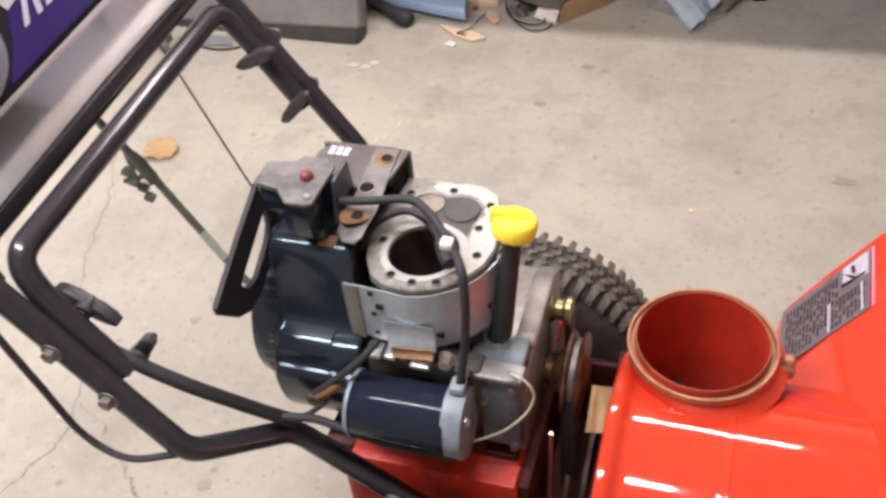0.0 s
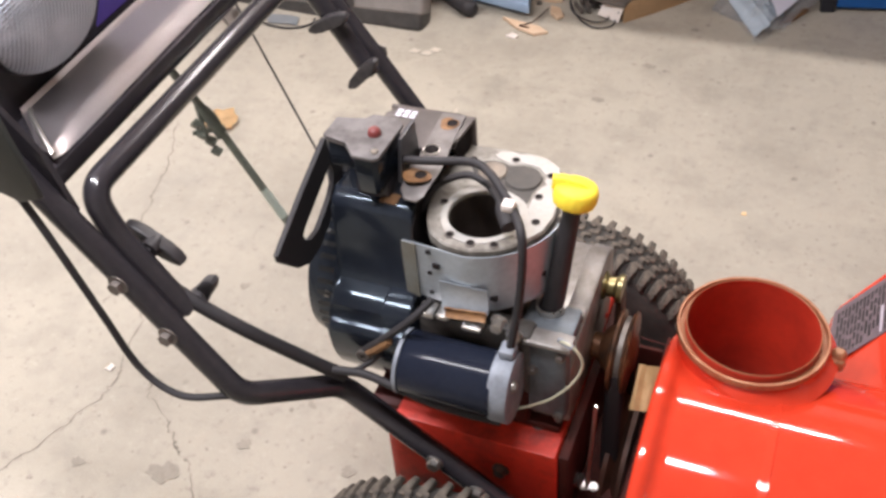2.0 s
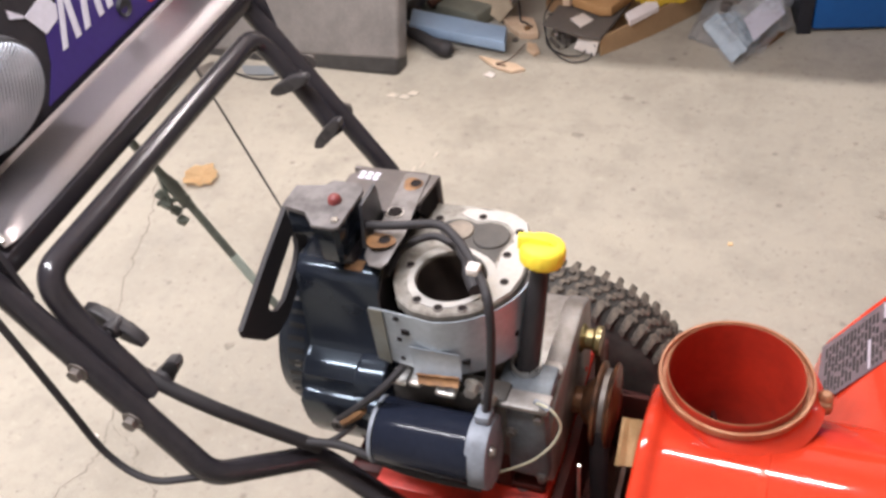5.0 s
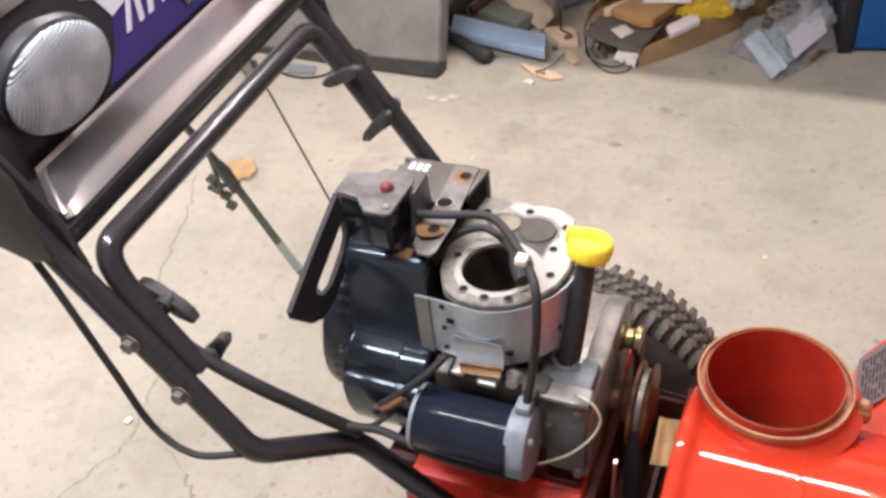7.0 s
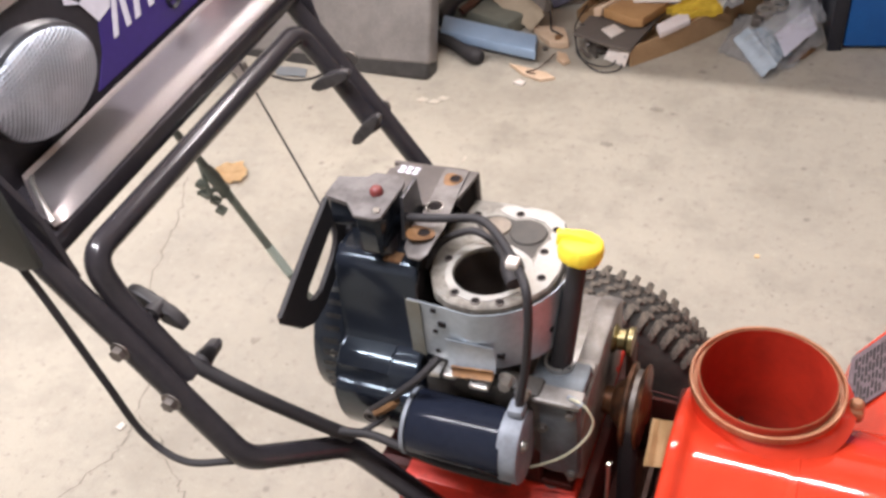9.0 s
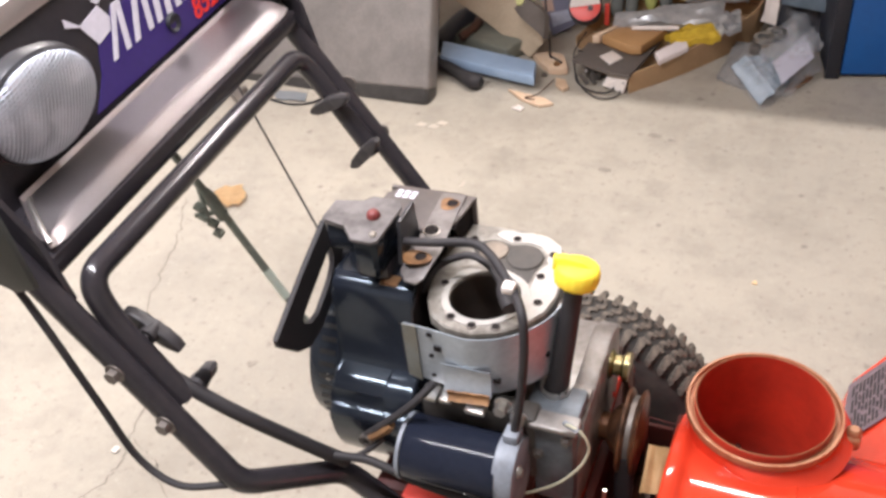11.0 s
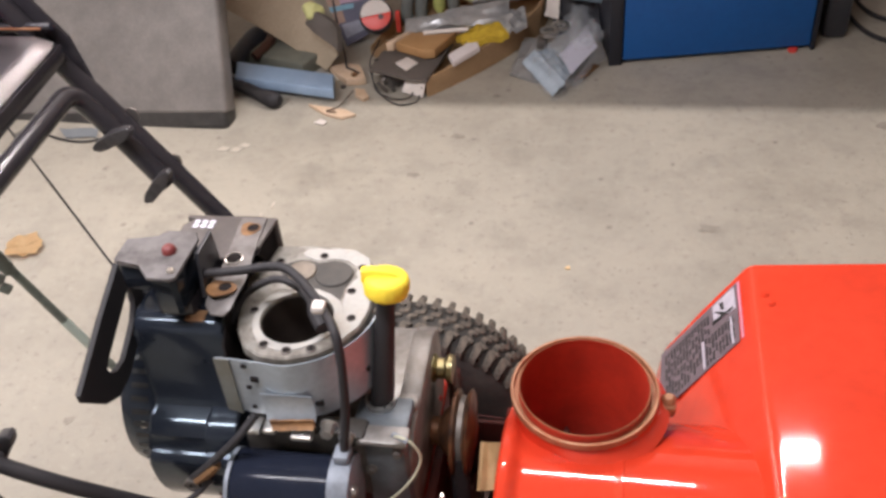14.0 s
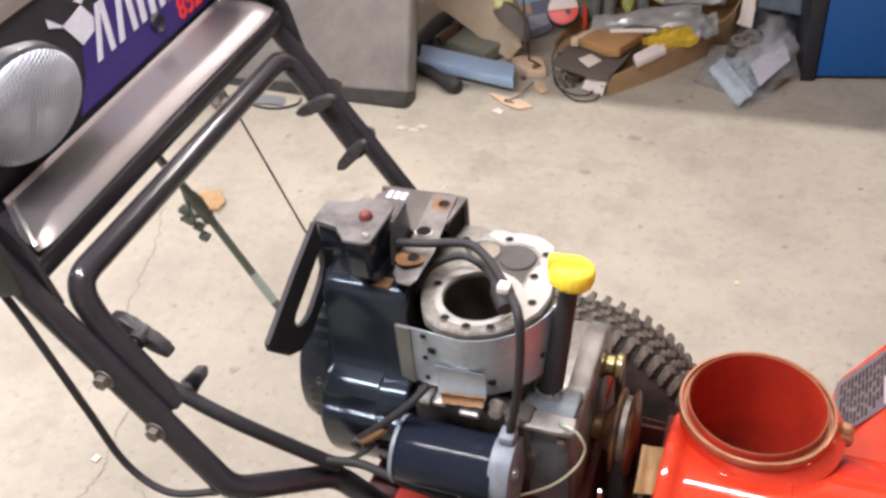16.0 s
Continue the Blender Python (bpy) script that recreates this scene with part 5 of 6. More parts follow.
part("loom_tail", pipe(B(), smooth_path([(-0.325, -0.186, 0.540), (-0.305, -0.182, 0.539), (-0.281, -0.179, 0.539), (-0.246, -0.180, 0.532), (-0.204, -0.180, 0.521), (-0.165, -0.176, 0.512), (-0.120, -0.168, 0.503)], 6), 0.0052, 10), RUBBER, blower, "black cable running under the starter motor")
part("loom_branch", pipe(B(), smooth_path([(-0.330, -0.180, 0.535), (-0.308, -0.170, 0.524), (-0.290, -0.158, 0.530), (-0.272, -0.150, 0.548)], 6), 0.0034, 8), RUBBER, blower, "thin black branch cable")
PALE_TAPE = surface("pale_green_tape", (0.50, 0.56, 0.48), 0.6, second=(0.36, 0.42, 0.36), scale=50, amount=0.7, fine=200)
part("chute_rod", pipe(B(), [(-0.654, 0.06, 0.757), (-0.594, 0.06, 0.662), (-0.514, 0.06, 0.507), (-0.414, 0.05, 0.362)], 0.0056, 10), GREEN_ROD, blower, "greenish steel control rod")
part("rod_sleeve", pipe(B(), [(-0.545, 0.06, 0.567), (-0.522, 0.06, 0.5225)], 0.0062, 10), PALE_TAPE, blower, "pale tape band")
bm = B()
pipe(bm, [(-0.612, 0.06, 0.690), (-0.604, 0.06, 0.677), (-0.590, 0.06, 0.648)], [0.007, 0.0095, 0.008], 10)
for k in range(4):
    block(bm, (-0.007, -0.006, -0.004), (0.006, 0.006, 0.004), 0.0015, pose(-0.615 + 0.008 * k, 0.046 - 0.004 * (k % 2), 0.672 - 0.012 * k, 0, 25, 0))
pipe(bm, [(-0.622, 0.062, 0.700), (-0.600, 0.040, 0.654)], 0.003, 8)
pipe(bm, [(-0.618, 0.036, 0.664), (-0.586, 0.064, 0.660)], 0.0035, 8)
part("rod_joint", bm, GREEN_ROD, blower, "grimy rod joint with linkage teeth")
part("brake_wire", pipe(B(), [(-0.676, 0.249, 0.780), (-0.606, 0.200, 0.720), (-0.490, 0.118, 0.620), (-0.374, 0.036, 0.520)], 0.0016, 6), RUBBER, blower, "thin taut dark wire")

# ---- things along the back wall ----
# blue cabinet
ang = math.atan2(0.104, 0.543)
CM = Matrix.Translation((0.128, 1.806, 0)) @ Matrix.Rotation(ang, 4, "Z")
POST = surface("navy_black_steel", (0.010, 0.011, 0.018), 0.45, second=(0.018, 0.019, 0.028), scale=20, amount=0.6, fine=160)
cab = empty("metal_cabinet", "blue steel workshop cabinet with black corner posts, standing on the floor", "cabinet")
part("body", block(B(), (0.0, 0.012, 0.012), (0.60, 0.50, 0.84), 0.004, CM), POST, cab, "black steel cabinet carcass")
part("door", block(B(), (0.042, 0.0, 0.014), (0.586, 0.012, 0.83), 0.003, CM), BLUE, cab, "smooth blue painted door")
part("corner_post", block(B(), (0.0, -0.004, 0.0), (0.038, 0.014, 0.84), 0.003, CM), POST, cab, "black corner post")
part("corner_post", block(B(), (0.588, -0.004, 0.0), (0.602, 0.014, 0.84), 0.003, CM), POST, cab, "black corner post")

# padded board leaning against the wall
pad = empty("padded_board", "grey vinyl padded board with black edge, leaning on its long side", "board")
PM = Matrix.Translation((-0.915, 1.408, 0.004)) @ Matrix.Rotation(radians(-3), 4, "Z") @ Matrix.Rotation(radians(-24), 4, "X") @ Matrix.Rotation(radians(-3), 4, "Y")
part("face", block(B(), (-0.86, -0.004, 0.045), (0.0025, 0.062, 0.86), 0.012, PM, 3), PAD, pad, "grey scuffed vinyl face")
part("edging", block(B(), (-0.865, 0.0, 0.0), (-0.001, 0.075, 0.87), 0.014, PM, 3), PAD_EDGE, pad, "black rounded edging")


def oriented(at, turn, tilt=0, lean=0):
    return Matrix.Translation(at) @ Matrix.Rotation(radians(turn), 4, "Z") @ Matrix.Rotation(radians(tilt), 4, "X") @ Matrix.Rotation(radians(lean), 4, "Y")


# shallow cardboard tray with odds and ends
tray = empty("cardboard_box", "shallow open brown cardboard box full of odds and ends", "box")
part("base", slab(B(), [(-0.375, 1.61), (-0.25, 1.752), (-0.12, 1.942), (-0.075, 2.06), (-0.07, 2.26), (-0.50, 2.18), (-0.60, 1.86)], 0.002, 0.007), CARD, tray)
near_wall = smooth_path([(-0.377, 1.608, 0), (-0.250, 1.752, 0), (-0.122, 1.940, 0), (-0.078, 2.06, 0), (-0.068, 2.26, 0)], 5)
part("side", ribbon(B(), [tuple(v[:2]) for v in near_wall], 0.0, [0.058 + 0.0028 * k for k in range(len(near_wall))], 0.005), CARD, tray, "brown cardboard side wall")
part("side", ribbon(B(), [(-0.068, 2.26), (-0.50, 2.18), (-0.60, 1.86)], 0.0, [0.09, 0.07, 0.03], 0.005), CARD, tray, "brown cardboard side wall")
part("flap", sheet(B(), (-0.379, 1.607, 0.056), (-0.437, 1.640, 0.058), (-0.455, 1.612, 0.015), (-0.392, 1.598, 0.004), 0.003), PAPER, tray, "pale paper flap")


def piece(name, outline, lo, hi, material, label, category, bevel=0.003, tilt=(0, 0)):
    """A flat piece with the given plan, tilted about its first corner."""
    bm = slab(B(), outline, lo, hi, "z", bevel)
    x0, y0 = outline[0]
    for v in bm.verts:
        v.co.z += tilt[0] * (v.co.x - x0) + tilt[1] * (v.co.y - y0)
    return thing(name, bm, material, label, category)


piece("grey_board", [(-0.555, 1.655), (-0.536, 1.765), (-0.330, 1.815), (-0.374, 1.592), (-0.43, 1.60)], 0.055, 0.066, GREY_BOARD, "flat dark grey board lying across the box", "board", 0.002)
piece("paper_scrap", [(-0.482, 1.684), (-0.453, 1.724), (-0.414, 1.688), (-0.441, 1.640)], 0.0665, 0.068, PAPER, "small white paper scrap on the grey board", "paper", 0.0004)
wood = empty("wood_block", "orange-brown wooden block with pale sawn end in the box", "wood block")
part("body", slab(B(), [(-0.490, 1.750), (-0.455, 1.815), (-0.318, 1.827), (-0.368, 1.708), (-0.399, 1.702)], 0.072, 0.100, "z", 0.002), WOOD_ORANGE, wood)
part("sawn_end", slab(B(), [(-0.518, 1.745), (-0.470, 1.822), (-0.456, 1.822), (-0.498, 1.745)], 0.074, 0.1015, "z", 0.002), WOOD, wood, "pale sawn wood edge")
thing("pale_stick", pipe(B(), [(-0.415, 1.797, 0.108), (-0.283, 1.815, 0.112)], 0.0065, 6, 0.7), PAPER, "white painted stick across the box", "stick")
thing("paper_pad", slab(B(), [(-0.3275, 1.704), (-0.3060, 1.656), (-0.2425, 1.752), (-0.2600, 1.804), (-0.2750, 1.790)], 0.070, 0.088, "z", 0.003), surface("pinkish_paper", (0.78, 0.70, 0.69), 0.7, second=(0.68, 0.6, 0.58), scale=20, amount=0.5, fine=160), "small thick pinkish white paper pad in the box", "paper pad")


def crumple(name, a, b, c, d, thick, rough, seed, material, label, category, parent=None, nu=14, nv=10):
    """A soft crumpled sheet between four corners."""
    def bend(u, v):
        q = Vector((u * 4 + seed, v * 3 - seed, seed * 0.7))
        return rough * (noise.noise(q) + 0.6 * noise.noise(q * 2.3)) + 0.5 * rough * math.sin(3.14 * u) * math.sin(3.14 * v)
    bm = sheet(B(), a, b, c, d, thick, nu, nv, bend)
    return part(name, bm, material, parent, label) if parent else thing(name, bm, material, label, category)


crumple("rag", (-0.322, 1.815, 0.088), (-0.272, 1.768, 0.086), (-0.165, 1.828, 0.094), (-0.232, 1.938, 0.098), 0.02, 0.016, 1.3, YELLOW_RAG, "crumpled yellow rag in the cardboard box", "rag")
crumple("foil_packet", (-0.222, 1.930, 0.100), (-0.168, 1.828, 0.098), (-0.115, 1.872, 0.104), (-0.132, 1.972, 0.108), 0.015, 0.014, 4.1, SILVER, "crumpled silver packet in the cardboard box", "packet")
crumple("plastic_sleeve", (-0.475, 1.800, 0.105), (-0.170, 1.895, 0.110), (-0.180, 1.985, 0.130), (-0.480, 1.865, 0.125), 0.03, 0.016, 7.7, SILVER, "grey crumpled plastic sleeve in the box", "sleeve")

# gloves behind the tray
for x, y, z, mt, lab in ((-0.515, 2.06, 0.075, GLOVE_GREY, "grey green-edged knitted work glove"), (-0.470, 2.07, 0.080, GLOVE_GREY, "grey knitted work glove"), (-0.415, 2.10, 0.095, GLOVE_LIME, "lime green knitted work glove"),
                         (-0.370, 2.11, 0.095, GLOVE_GREY, "grey knitted work glove")):
    bm = B()
    pipe(bm, smooth_path([(x, y - 0.02, z - 0.06), (x - 0.004, y, z - 0.02), (x + 0.002, y + 0.03, z + 0.03), (x + 0.01, y + 0.08, z + 0.07)], 5), [0.010, 0.015, 0.019, 0.02, 0.0205, 0.0195, 0.021, 0.02, 0.021, 0.0195, 0.0205, 0.02, 0.019, 0.018, 0.015, 0.011], 14)
    thing("work_glove", bm, mt, lab, "glove", "gloves behind the box")
bm = B()
pipe(bm, smooth_path([(-0.338, 2.10, 0.130), (-0.322, 2.10, 0.096), (-0.281, 2.10, 0.086), (-0.238, 2.11, 0.110), (-0.206, 2.12, 0.152)], 6), [0.014] + [0.024, 0.025, 0.026] * 7 + [0.024, 0.022, 0.013], 14)
thing("sponge", bm, surface("cream_sponge", (0.74, 0.70, 0.42), 0.85, second=(0.60, 0.56, 0.33), scale=40, amount=0.6, fine=240, bump=0.4), "curved cream yellow sponge behind the box", "sponge")
crumple("clear_wrap", (-0.30, 2.02, 0.10), (-0.12, 2.06, 0.10), (-0.10, 2.17, 0.15), (-0.26, 2.15, 0.16), 0.01, 0.018, 2.9, SILVER, "grey clear wrapping film behind the box", "film")

# red and white tape spool
spool = empty("tape_spool", "red and white plastic tape spool standing behind the box", "spool")
SM = oriented((-0.588, 1.930, 0.095), 10, 50)
bm = B()
lathe(bm, [(0.0, -0.02), (0.048, -0.02), (0.052, -0.014), (0.052, 0.014), (0.048, 0.02), (0.0, 0.02)], (0, 0, 0), "z", 32)
bmesh.ops.transform(bm, matrix=SM, verts=bm.verts)
part("case", bm, PLASTIC, spool, "black round case")
for a0, mt, nm in ((188, TAPE_RED, "red_face"), (8, PAPER, "white_face")):
    pts = [(0.047 * math.cos(radians(a0 + d)), 0.047 * math.sin(radians(a0 + d))) for d in range(0, 181, 15)]
    part(nm, slab(B(), pts, 0.020, 0.024, "z", 0.001, SM), mt, spool)
part("hub", slab(B(), [(0.016 + 0.008 * math.cos(radians(d)), -0.008 + 0.008 * math.sin(radians(d))) for d in range(0, 360, 30)], 0.0242, 0.029, "z", 0, SM), BLACK_INK, spool)
thing("red_tab", block(B(), (-0.535, 1.95, 0.03), (-0.520, 1.97, 0.10), 0.004), TAPE_RED, "small red plastic tab beside the spool", "tab")

# printed carton, cream box and a pale cardboard sheet
carton = empty("printed_carton", "dark blue and mauve printed packaging carton leaning behind the box", "carton")
part("body", sheet(B(), (-0.689, 1.909, 0.002), (-0.610, 1.935, 0.041), (-0.535, 2.022, 0.218), (-0.791, 1.994, 0.214), 0.05), surface("navy_carton", (0.10, 0.09, 0.14), 0.5, second=(0.06, 0.06, 0.09), scale=14, amount=0.7, fine=120, bump=0), carton)
mauve = surface("mauve_print", (0.42, 0.27, 0.36), 0.5, second=(0.32, 0.2, 0.28), scale=20, amount=0.6, fine=120, bump=0)
part("print", sheet(B(), (-0.763, 1.968, 0.155), (-0.608, 1.989, 0.166), (-0.605, 1.997, 0.185), (-0.773, 1.977, 0.177), 0.001), mauve, carton, "mauve printed band")
part("print", sheet(B(), (-0.736, 1.955, 0.120), (-0.595, 1.977, 0.137), (-0.592, 1.983, 0.149), (-0.743, 1.961, 0.135), 0.001), mauve, carton, "mauve printed band")
part("print", sheet(B(), (-0.720, 1.932, 0.067), (-0.691, 1.938, 0.073), (-0.716, 1.972, 0.155), (-0.760, 1.966, 0.152), 0.001), surface("brown_print", (0.36, 0.22, 0.16), 0.5, scale=20, amount=0.5, fine=120, bump=0), carton, "brown printed patch")
part("print", sheet(B(), (-0.736, 1.944, 0.101), (-0.664, 1.956, 0.112), (-0.665, 1.962, 0.125), (-0.743, 1.950, 0.116), 0.001), surface("teal_print", (0.17, 0.33, 0.42), 0.5, scale=20, amount=0.5, fine=120, bump=0), carton, "teal printed stripe")
part("print", sheet(B(), (-0.690, 1.918, 0.027), (-0.627, 1.935, 0.051), (-0.621, 1.951, 0.084), (-0.705, 1.934, 0.065), 0.001), surface("slate_print", (0.30, 0.30, 0.36), 0.5, scale=40, amount=0.8, fine=120, bump=0), carton, "slate grey printed patch")
bm = B()
bmesh.ops.create_icosphere(bm, subdivisions=3, radius=0.029)
for v in bm.verts:
    v.co *= 1 + 0.28 * noise.noise(v.co * 45 + Vector((3.1, 0.4, 1.7)))
    v.co.z *= 0.95
bmesh.ops.translate(bm, vec=(-0.731, 1.765, 0.190), verts=bm.verts)
thing("yellow_cloth", bm, surface("pale_yellow_cloth", (0.72, 0.70, 0.30), 0.85, second=(0.50, 0.50, 0.24), scale=40, amount=0.7, fine=220, bump=0.3), "balled pale yellow cloth resting on the cardboard", "cloth")
bm = sheet(B(), (-0.709, 1.742, 0.012), (-1.091, 1.919, 0.150), (-0.824, 1.978, 0.200), (-0.661, 1.727, 0.070), 0.006, 10, 5, lambda u, v: 0.008 * math.sin(4 * u) + 0.004 * math.sin(6 * v))
thing("cardboard_sheet", bm, CARD_PALE, "pale cardboard sheet propped behind the foam block", "cardboard")
# small dark grey-brown sheet over the pale cardboard
thing("brown_sheet", sheet(B(), (-0.758, 1.752, 0.160), (-0.647, 1.659, 0.120), (-0.643, 1.697, 0.170), (-0.713, 1.743, 0.200), 0.02, 6, 5, lambda u, v: 0.008 * math.sin(5 * u + 2 * v)), GREY_BOARD, "small dark grey-brown sheet on the cardboard", "sleeve")
thing("green_case", block(B(), (0.0, 0.0, 0.0), (0.27, 0.18, 0.05), 0.008, oriented((-1.02, 1.80, 0.0), -22)), surface("dark_green_case", (0.17, 0.17, 0.135), 0.7, second=(0.11, 0.11, 0.09), scale=20, amount=0.6, fine=140), "flat dark green case behind the foam block", "case")

# blue foam block on a black grip
thing("foam_block", slab(B(), [(-0.985, 1.722), (-0.662, 1.651), (-0.640, 1.556), (-0.958, 1.625)], 0.018, 0.050, "z", 0.006), FOAM, "long pale blue foam block lying on the floor", "foam block")
bm = B()
pipe(bm, smooth_path([(-0.98, 1.64, 0.022), (-0.91, 1.60, 0.022), (-0.84, 1.55, 0.024), (-0.795, 1.535, 0.024)], 5), [0.018] * 8 + [0.019, 0.02, 0.022, 0.024, 0.025, 0.025, 0.022, 0.015], 14)
thing("tool_grip", bm, RUBBER, "black rubber tool grip under the foam block", "tool grip")
bm = B()
pipe(bm, smooth_path([(-1.00, 1.72, 0.03), (-0.985, 1.80, 0.05), (-0.96, 1.87, 0.06), (-0.93, 1.90, 0.04)], 6), 0.03, 10)
thing("rubber_hose", bm, PLASTIC, "piece of black rubber hose beside the padded board", "hose")
bm = B()
pipe(bm, smooth_path([(-0.935, 1.745, 0.052), (-0.915, 1.78, 0.06), (-0.905, 1.84, 0.065), (-0.93, 1.88, 0.05)], 6), 0.014, 8)
thing("rusty_hook", bm, RUST_DARK, "dark rusty hook beside the padded board", "hook")

# offcuts, chips and leaf on the floor
PALE_DUST = surface("pale_dust", (0.56, 0.50, 0.42), 0.9, second=(0.46, 0.41, 0.34), scale=80, amount=0.7, fine=220)
def chip(name, pts, h, material, label, category, group=""):
    return thing(name, slab(B(), pts, 0.001, h, "z", 0.001), material, label, category, group)


chip("wood_offcut", [(-0.715, 1.545), (-0.655, 1.495), (-0.60, 1.475), (-0.565, 1.495), (-0.60, 1.52), (-0.66, 1.53)], 0.010, WOOD, "pale splintered wood offcut on the floor", "wood offcut", "wood offcuts")
chip("wood_offcut", [(-0.706, 1.752), (-0.655, 1.768), (-0.612, 1.758), (-0.590, 1.715), (-0.576, 1.678), (-0.600, 1.668), (-0.630, 1.668), (-0.665, 1.700)], 0.022, WOOD, "pale broken wood offcut on the floor", "wood offcut", "wood offcuts")
chip("wood_offcut", [(-0.600, 1.640), (-0.570, 1.634), (-0.548, 1.592), (-0.560, 1.574), (-0.590, 1.600)], 0.010, WOOD, "pale broken wood offcut on the floor", "wood offcut", "wood offcuts")
chip("wood_chip", [(-0.675, 1.452), (-0.645, 1.442), (-0.64, 1.46), (-0.66, 1.472)], 0.006, PAPER, "tiny pale wood chip on the floor", "wood chip", "chips on the floor")
for x, y in ((-0.858, 1.312), (-0.895, 1.315), (-0.84, 1.335)):
    chip("wood_chip", [(x - 0.018, y - 0.008), (x + 0.010, y - 0.012), (x + 0.018, y + 0.006), (x - 0.006, y + 0.012)], 0.0025, PALE_DUST, "tiny pale wood chip on the floor", "wood chip", "chips on the floor")
for x, y, r, mt, lab in ((-0.612, 1.690, 0.010, RUST_TAN, "small orange rusty nut on the wood offcut"), (-0.640, 1.655, 0.009, STEEL, "small dark metal nut by the wood offcut"), (0.656, 1.905, 0.014, TAPE_RED, "small orange-red plastic scrap by the cabinet")):
    bm = B()
    lathe(bm, [(0.4 * r, 0.0), (r, 0.0), (r, 0.7 * r), (0.4 * r, 0.7 * r)], (x, y, 0.0225 if x < 0 and y > 1.68 else 0.001), "z", 6, None, True)
    thing("nut" if x < 0 else "plastic_scrap", bm, mt, lab, "nut" if x < 0 else "scrap")
chip("wood_chip", [(-1.026, 0.062), (-1.012, 0.060), (-1.010, 0.074), (-1.022, 0.078)], 0.004, PAPER, "tiny pale wood chip on the floor", "wood chip", "chips on the floor")
chip("wood_chip", [(0.056, 0.874), (0.068, 0.874), (0.066, 0.886), (0.058, 0.884)], 0.003, LEAF, "tiny orange chip on the floor", "wood chip", "chips on the floor")
for x, y in ((-0.70, 1.02), (-0.68, 1.07), (-0.715, 1.0)):
    chip("wood_chip", [(x - 0.004, y - 0.014), (x + 0.004, y - 0.012), (x + 0.006, y + 0.012), (x - 0.001, y + 0.014)], 0.0015, PALE_DUST, "thin pale splinter on the floor", "wood chip", "chips on the floor")
bm = B()
rnd = random.Random(3)
pts = []
for i in range(22):
    a = 2 * math.pi * i / 22
    r = 0.045 * (0.9 + 0.2 * rnd.random()) * (1.15 if i % 5 == 0 else 0.98)
    pts.append(bm.verts.new((-1.246 + r * math.cos(a), 0.862 + 0.95 * r * math.sin(a), 0.006 + 0.010 * rnd.random())))
mid = bm.verts.new((-1.246, 0.862, 0.006))
for a, b in zip(pts, pts[1:] + pts[:1]):
    bm.faces.new((a, b, mid))
bmesh.ops.solidify(bm, geom=bm.faces[:], thickness=0.0012)
thing("dry_leaf", bm, LEAF, "dry orange-brown curled leaf on the floor", "leaf")

# black wire loop beside the tray
bm = B()
pipe(bm, smooth_path([(-0.567, 1.86, 0.05), (-0.570, 1.78, 0.05), (-0.568, 1.72, 0.045), (-0.545, 1.65, 0.03), (-0.51, 1.60, 0.008), (-0.45, 1.555, 0.006), (-0.40, 1.585, 0.008), (-0.43, 1.67, 0.02), (-0.50, 1.72, 0.05), (-0.55, 1.70, 0.07)], 8), 0.0022, 8)
pipe(bm, smooth_path([(-0.56, 1.70, 0.03), (-0.53, 1.62, 0.012), (-0.46, 1.575, 0.012), (-0.42, 1.60, 0.015), (-0.46, 1.68, 0.03)], 8), 0.0022, 8)
pipe(bm, smooth_path([(-0.678, 1.80, 0.215), (-0.668, 1.775, 0.170), (-0.660, 1.762, 0.110), (-0.652, 1.755, 0.060), (-0.645, 1.735, 0.026), (-0.625, 1.72, 0.0255), (-0.60, 1.70, 0.0255)], 8), 0.0032, 8)
thing("wire_loop", bm, RUBBER, "loose loop of thin black wire on the floor", "wire")
bm = B()
pipe(bm, smooth_path([(-0.60, 1.62, 0.012), (-0.62, 1.53, 0.013), (-0.65, 1.50, 0.014), (-0.62, 1.495, 0.014)], 6), 0.0018, 6)
thing("thin_wire", bm, RUST_DARK, "thin bent brown wire on a wood offcut", "wire")
bm = B()
rnd = random.Random(8)
for i in range(14):
    x, y = rnd.uniform(-0.53, -0.40), rnd.uniform(1.62, 1.70)
    pipe(bm, [(x, y, 0.01), (x + rnd.uniform(-0.05, 0.05), y + rnd.uniform(-0.03, 0.03), rnd.uniform(0.01, 0.045))], 0.006, 6)
thing("scrap_heap", bm, STEEL, "small heap of dark metal scraps by the box", "scrap", kind="stuff")

# clear bag with parts and a white label
bag = empty("plastic_bag", "crumpled clear plastic bag with pale label and metal parts", "bag")
crumple("film", (-0.12, 1.765, 0.012), (-0.02, 1.588, 0.012), (0.115, 1.80, 0.05), (0.06, 2.06, 0.07), 0.02, 0.035, 3.3, BAG, "clear crumpled film", "", bag, 24, 18)
crumple("film", (-0.06, 1.82, 0.05), (0.02, 1.70, 0.05), (0.11, 1.86, 0.08), (0.03, 2.08, 0.10), 0.012, 0.03, 9.1, BAG, "clear crumpled film", "", bag, 20, 14)
bluish = surface("bluish_film", (0.46, 0.53, 0.60), 0.25, second=(0.33, 0.40, 0.47), scale=30, amount=0.7, fine=120, bump=0.1)
crumple("header", (-0.122, 1.770, 0.030), (-0.022, 1.588, 0.024), (0.012, 1.642, 0.036), (-0.090, 1.822, 0.042), 0.002, 0.006, 5.2, bluish, "bluish folded bag end", "", bag, 6, 8)
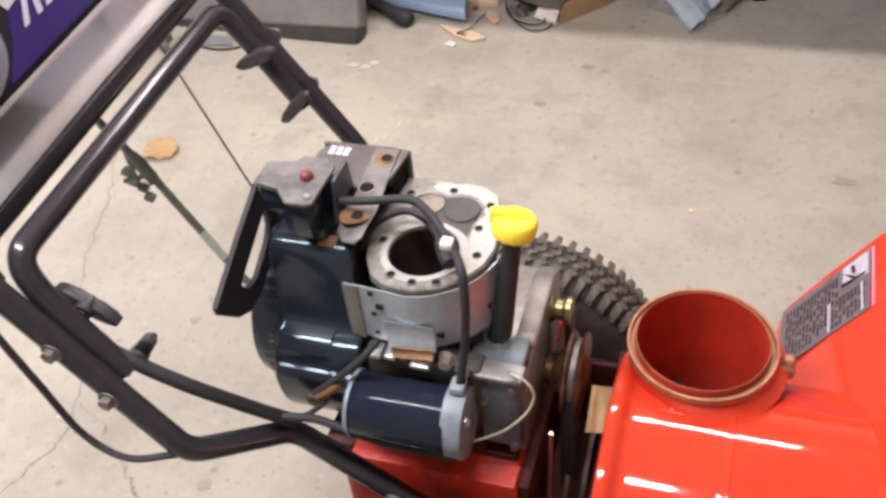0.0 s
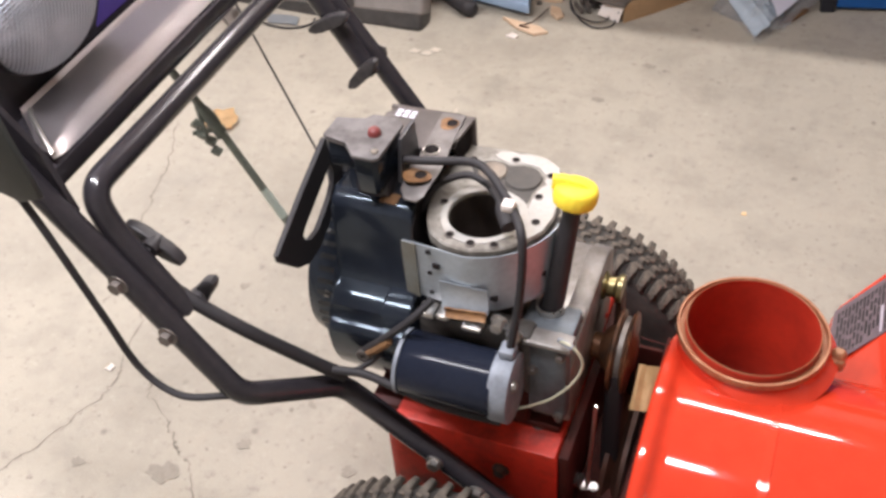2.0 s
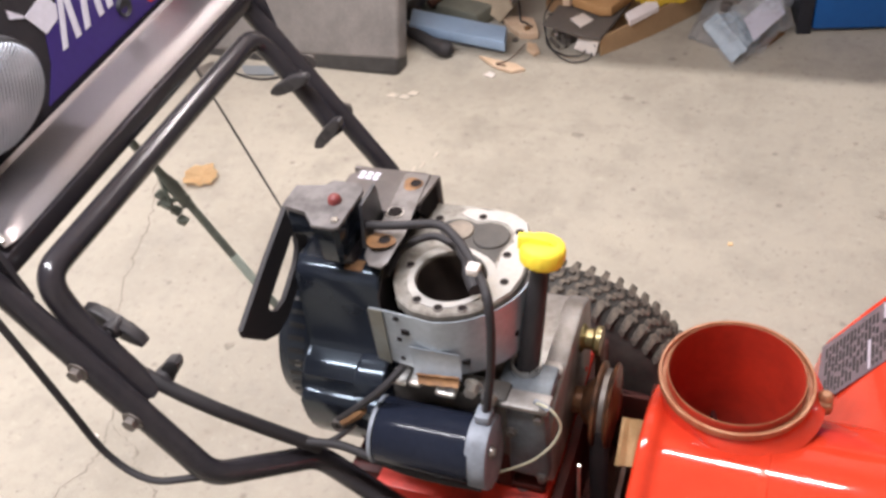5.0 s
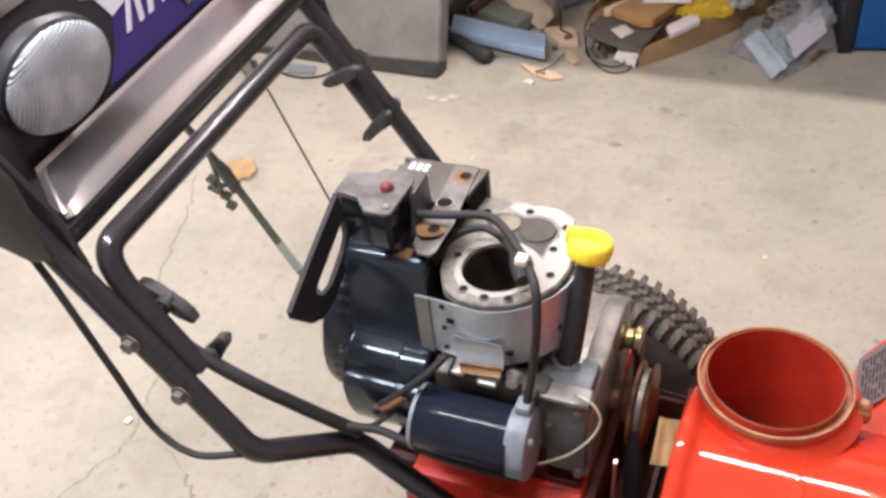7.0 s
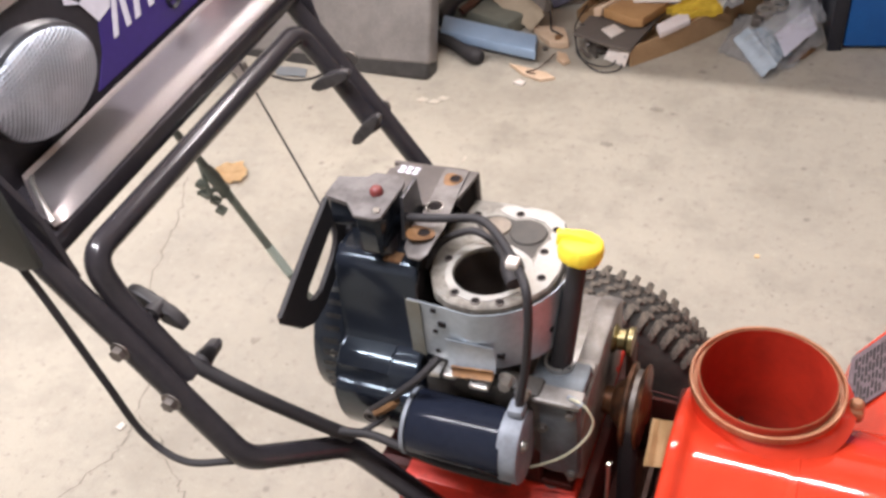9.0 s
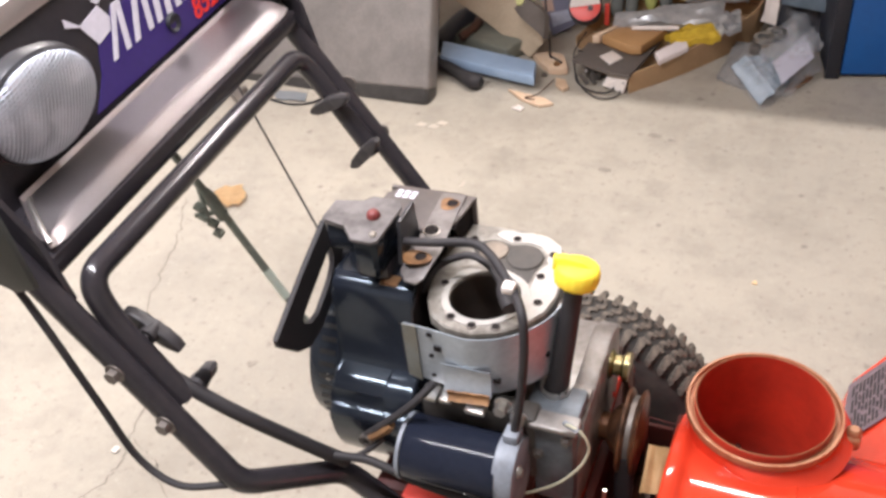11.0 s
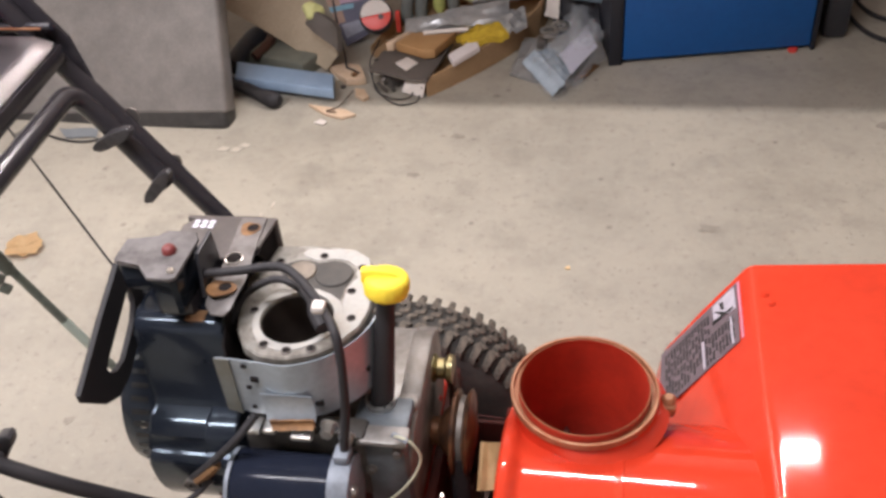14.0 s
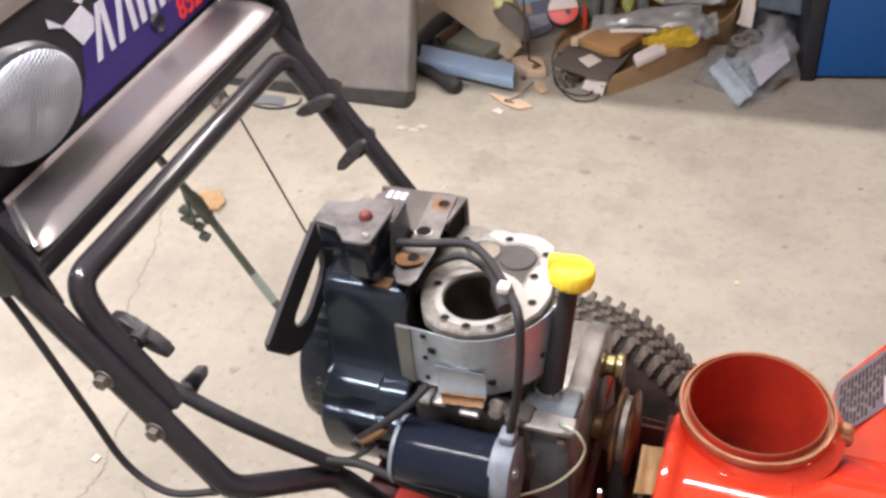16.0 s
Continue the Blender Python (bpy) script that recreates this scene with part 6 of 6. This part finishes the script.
crumple("lining", (-0.085, 1.815, 0.034), (0.005, 1.655, 0.034), (0.040, 1.70, 0.046), (-0.02, 1.82, 0.05), 0.002, 0.014, 6.6, surface("slate_film", (0.20, 0.24, 0.28), 0.25, second=(0.36, 0.41, 0.46), scale=45, amount=0.8, fine=120, bump=0.2), "slate blue crumpled lining", "", bag, 8, 8)
crumple("paper_label", (-0.012, 1.765, 0.060), (0.026, 1.655, 0.055), (0.094, 1.800, 0.064), (0.062, 1.915, 0.072), 0.0015, 0.006, 8.8, surface("lilac_paper", (0.54, 0.53, 0.61), 0.6, second=(0.46, 0.45, 0.53), scale=20, amount=0.5, fine=160, bump=0), "pale lilac paper label", "", bag, 5, 5)
for x, y in ((-0.05, 1.87), (-0.02, 1.91)):
    bm = B()
    lathe(bm, [(0.018, -0.006), (0.028, -0.006), (0.028, 0.006), (0.018, 0.006)], (x, y, 0.075), "z", 20, None, True)
    part("metal_ring", bm, ZINC, bag)
part("metal_part", block(B(), (-0.085, 1.84, 0.03), (-0.055, 1.89, 0.06), 0.006), STEEL, bag)
crumple("grey_packet", (-0.155, 1.735, 0.012), (-0.07, 1.69, 0.010), (-0.02, 1.86, 0.03), (-0.13, 1.93, 0.035), 0.012, 0.012, 1.9, surface("clear_grey_film", (0.27, 0.26, 0.25), 0.35, second=(0.2, 0.19, 0.185), scale=25, amount=0.6, fine=140, bump=0.2), "dull grey plastic packet beside the bag", "packet")
crumple("black_bag", (-0.05, 2.00, 0.0), (0.12, 1.96, 0.0), (0.14, 2.06, 0.26), (-0.03, 2.12, 0.28), 0.05, 0.03, 2.2, PLASTIC, "crumpled black bag behind the clear bag", "bag")
crumple("steel_blue_cloth", (-0.02, 1.985, 0.13), (0.10, 1.95, 0.13), (0.11, 2.0, 0.27), (-0.02, 2.03, 0.27), 0.02, 0.012, 5.9, surface("steel_blue_cloth", (0.10, 0.13, 0.16), 0.8, second=(0.06, 0.08, 0.1), scale=20, amount=0.6, fine=140), "steel blue cloth lying on the black bag", "cloth")
crumple("white_card", (-0.075, 2.02, 0.055), (-0.030, 1.985, 0.060), (-0.030, 2.03, 0.14), (-0.065, 2.06, 0.155), 0.003, 0.008, 7.2, PAPER, "white folded card against the black bag", "card", None, 5, 5)
chip("brown_leaf", [(0.03, 1.70), (0.07, 1.74), (0.10, 1.80), (0.08, 1.81), (0.04, 1.75)], 0.006, RUST_TAN, "dry brown leaf scrap on the floor", "leaf")

# right of the cabinet: dark pouch and hose
thing("dark_pouch", block(B(), (0.745, 1.98, 0.0), (0.82, 2.2, 0.20), 0.02), PLASTIC, "dark cloth pouch standing beside the cabinet", "pouch")
bm = B()
pipe(bm, smooth_path([(0.83, 2.30, 0.03), (0.845, 2.12, 0.012), (0.89, 1.99, 0.01), (0.98, 1.94, 0.01), (1.12, 1.97, 0.01)], 8), 0.007, 8)
pipe(bm, smooth_path([(0.86, 2.32, 0.03), (0.90, 2.15, 0.012), (1.0, 2.06, 0.012), (1.15, 2.05, 0.012)], 8), 0.007, 8)
thing("power_cord", bm, RUBBER, "loose black power cord on the floor", "cord")
thing("stand_foot", block(B(), (0.93, 1.70, 0.0), (1.02, 1.80, 0.06), 0.012), PLASTIC, "black plastic stand foot on the floor", "foot")
# cord and grey sheet at the foot of the padded board
bm = B()
pipe(bm, smooth_path([(-1.47, 1.37, 0.004), (-1.407, 1.345, 0.004), (-1.358, 1.331, 0.004), (-1.311, 1.329, 0.004), (-1.271, 1.344, 0.004), (-1.246, 1.372, 0.004), (-1.25, 1.40, 0.004)], 6), 0.0034, 8)
thing("power_cord", bm, RUBBER, "thin black cord curling on the floor by the board", "cord")
thing("grey_sheet", sheet(B(), (-1.42, 1.392, 0.004), (-1.300, 1.396, 0.004), (-1.286, 1.352, 0.004), (-1.378, 1.345, 0.004), 0.002, 6, 3, lambda u, v: 0.0015 * math.sin(7 * u)), surface("blue_grey_plastic", (0.20, 0.215, 0.23), 0.45, second=(0.16, 0.17, 0.185), scale=30, amount=0.6, fine=180), "flat blue-grey plastic sheet on the floor by the board", "plastic sheet")
thing("metal_bracket", slab(B(), [(-1.53, 1.33), (-1.50, 1.375), (-1.485, 1.36), (-1.495, 1.335), (-1.46, 1.30), (-1.475, 1.285)], 0.001, 0.022, "z", 0.003), STEEL, "small grey metal bracket on the floor by the board", "bracket")

# unseen deep shelf above the clutter, added so that its shade falls on the floor
shelf = empty("unseen_shelf", "unseen plain wooden shelf on posts, added to shade the floor", "shelf")
SH = Matrix.Rotation(radians(0.3), 4, "Z")
part("board", block(B(), (-2.2, 1.523, 1.10), (2.2, 2.45, 1.135), 0.003, SH), WOOD_ORANGE, shelf)
for x in (-2.1, 1.4, 2.1):
    part("post", block(B(), (x - 0.04, 2.38, 0.0), (x + 0.04, 2.44, 1.10), 0.003, SH), WOOD_ORANGE, shelf)

# cracks
crack([(-1.363, 0.833), (-1.30, 0.713), (-1.262, 0.60), (-1.225, 0.48), (-1.165, 0.37), (-1.10, 0.26), (-1.030, 0.195), (-1.009, 0.106), (-0.989, 0.060), (-0.992, 0.0), (-1.016, -0.070), (-1.053, -0.168), (-1.09, -0.26)], 0.0017)
crack([(-1.165, 0.37), (-1.14, 0.29), (-1.145, 0.20)], 0.0010)
crack([(-1.009, 0.106), (-0.920, 0.068), (-0.907, 0.036), (-0.843, 0.002), (-0.805, -0.032), (-0.783, -0.057), (-0.75, -0.071), (-0.712, -0.112), (-0.69, -0.17)], 0.0016)
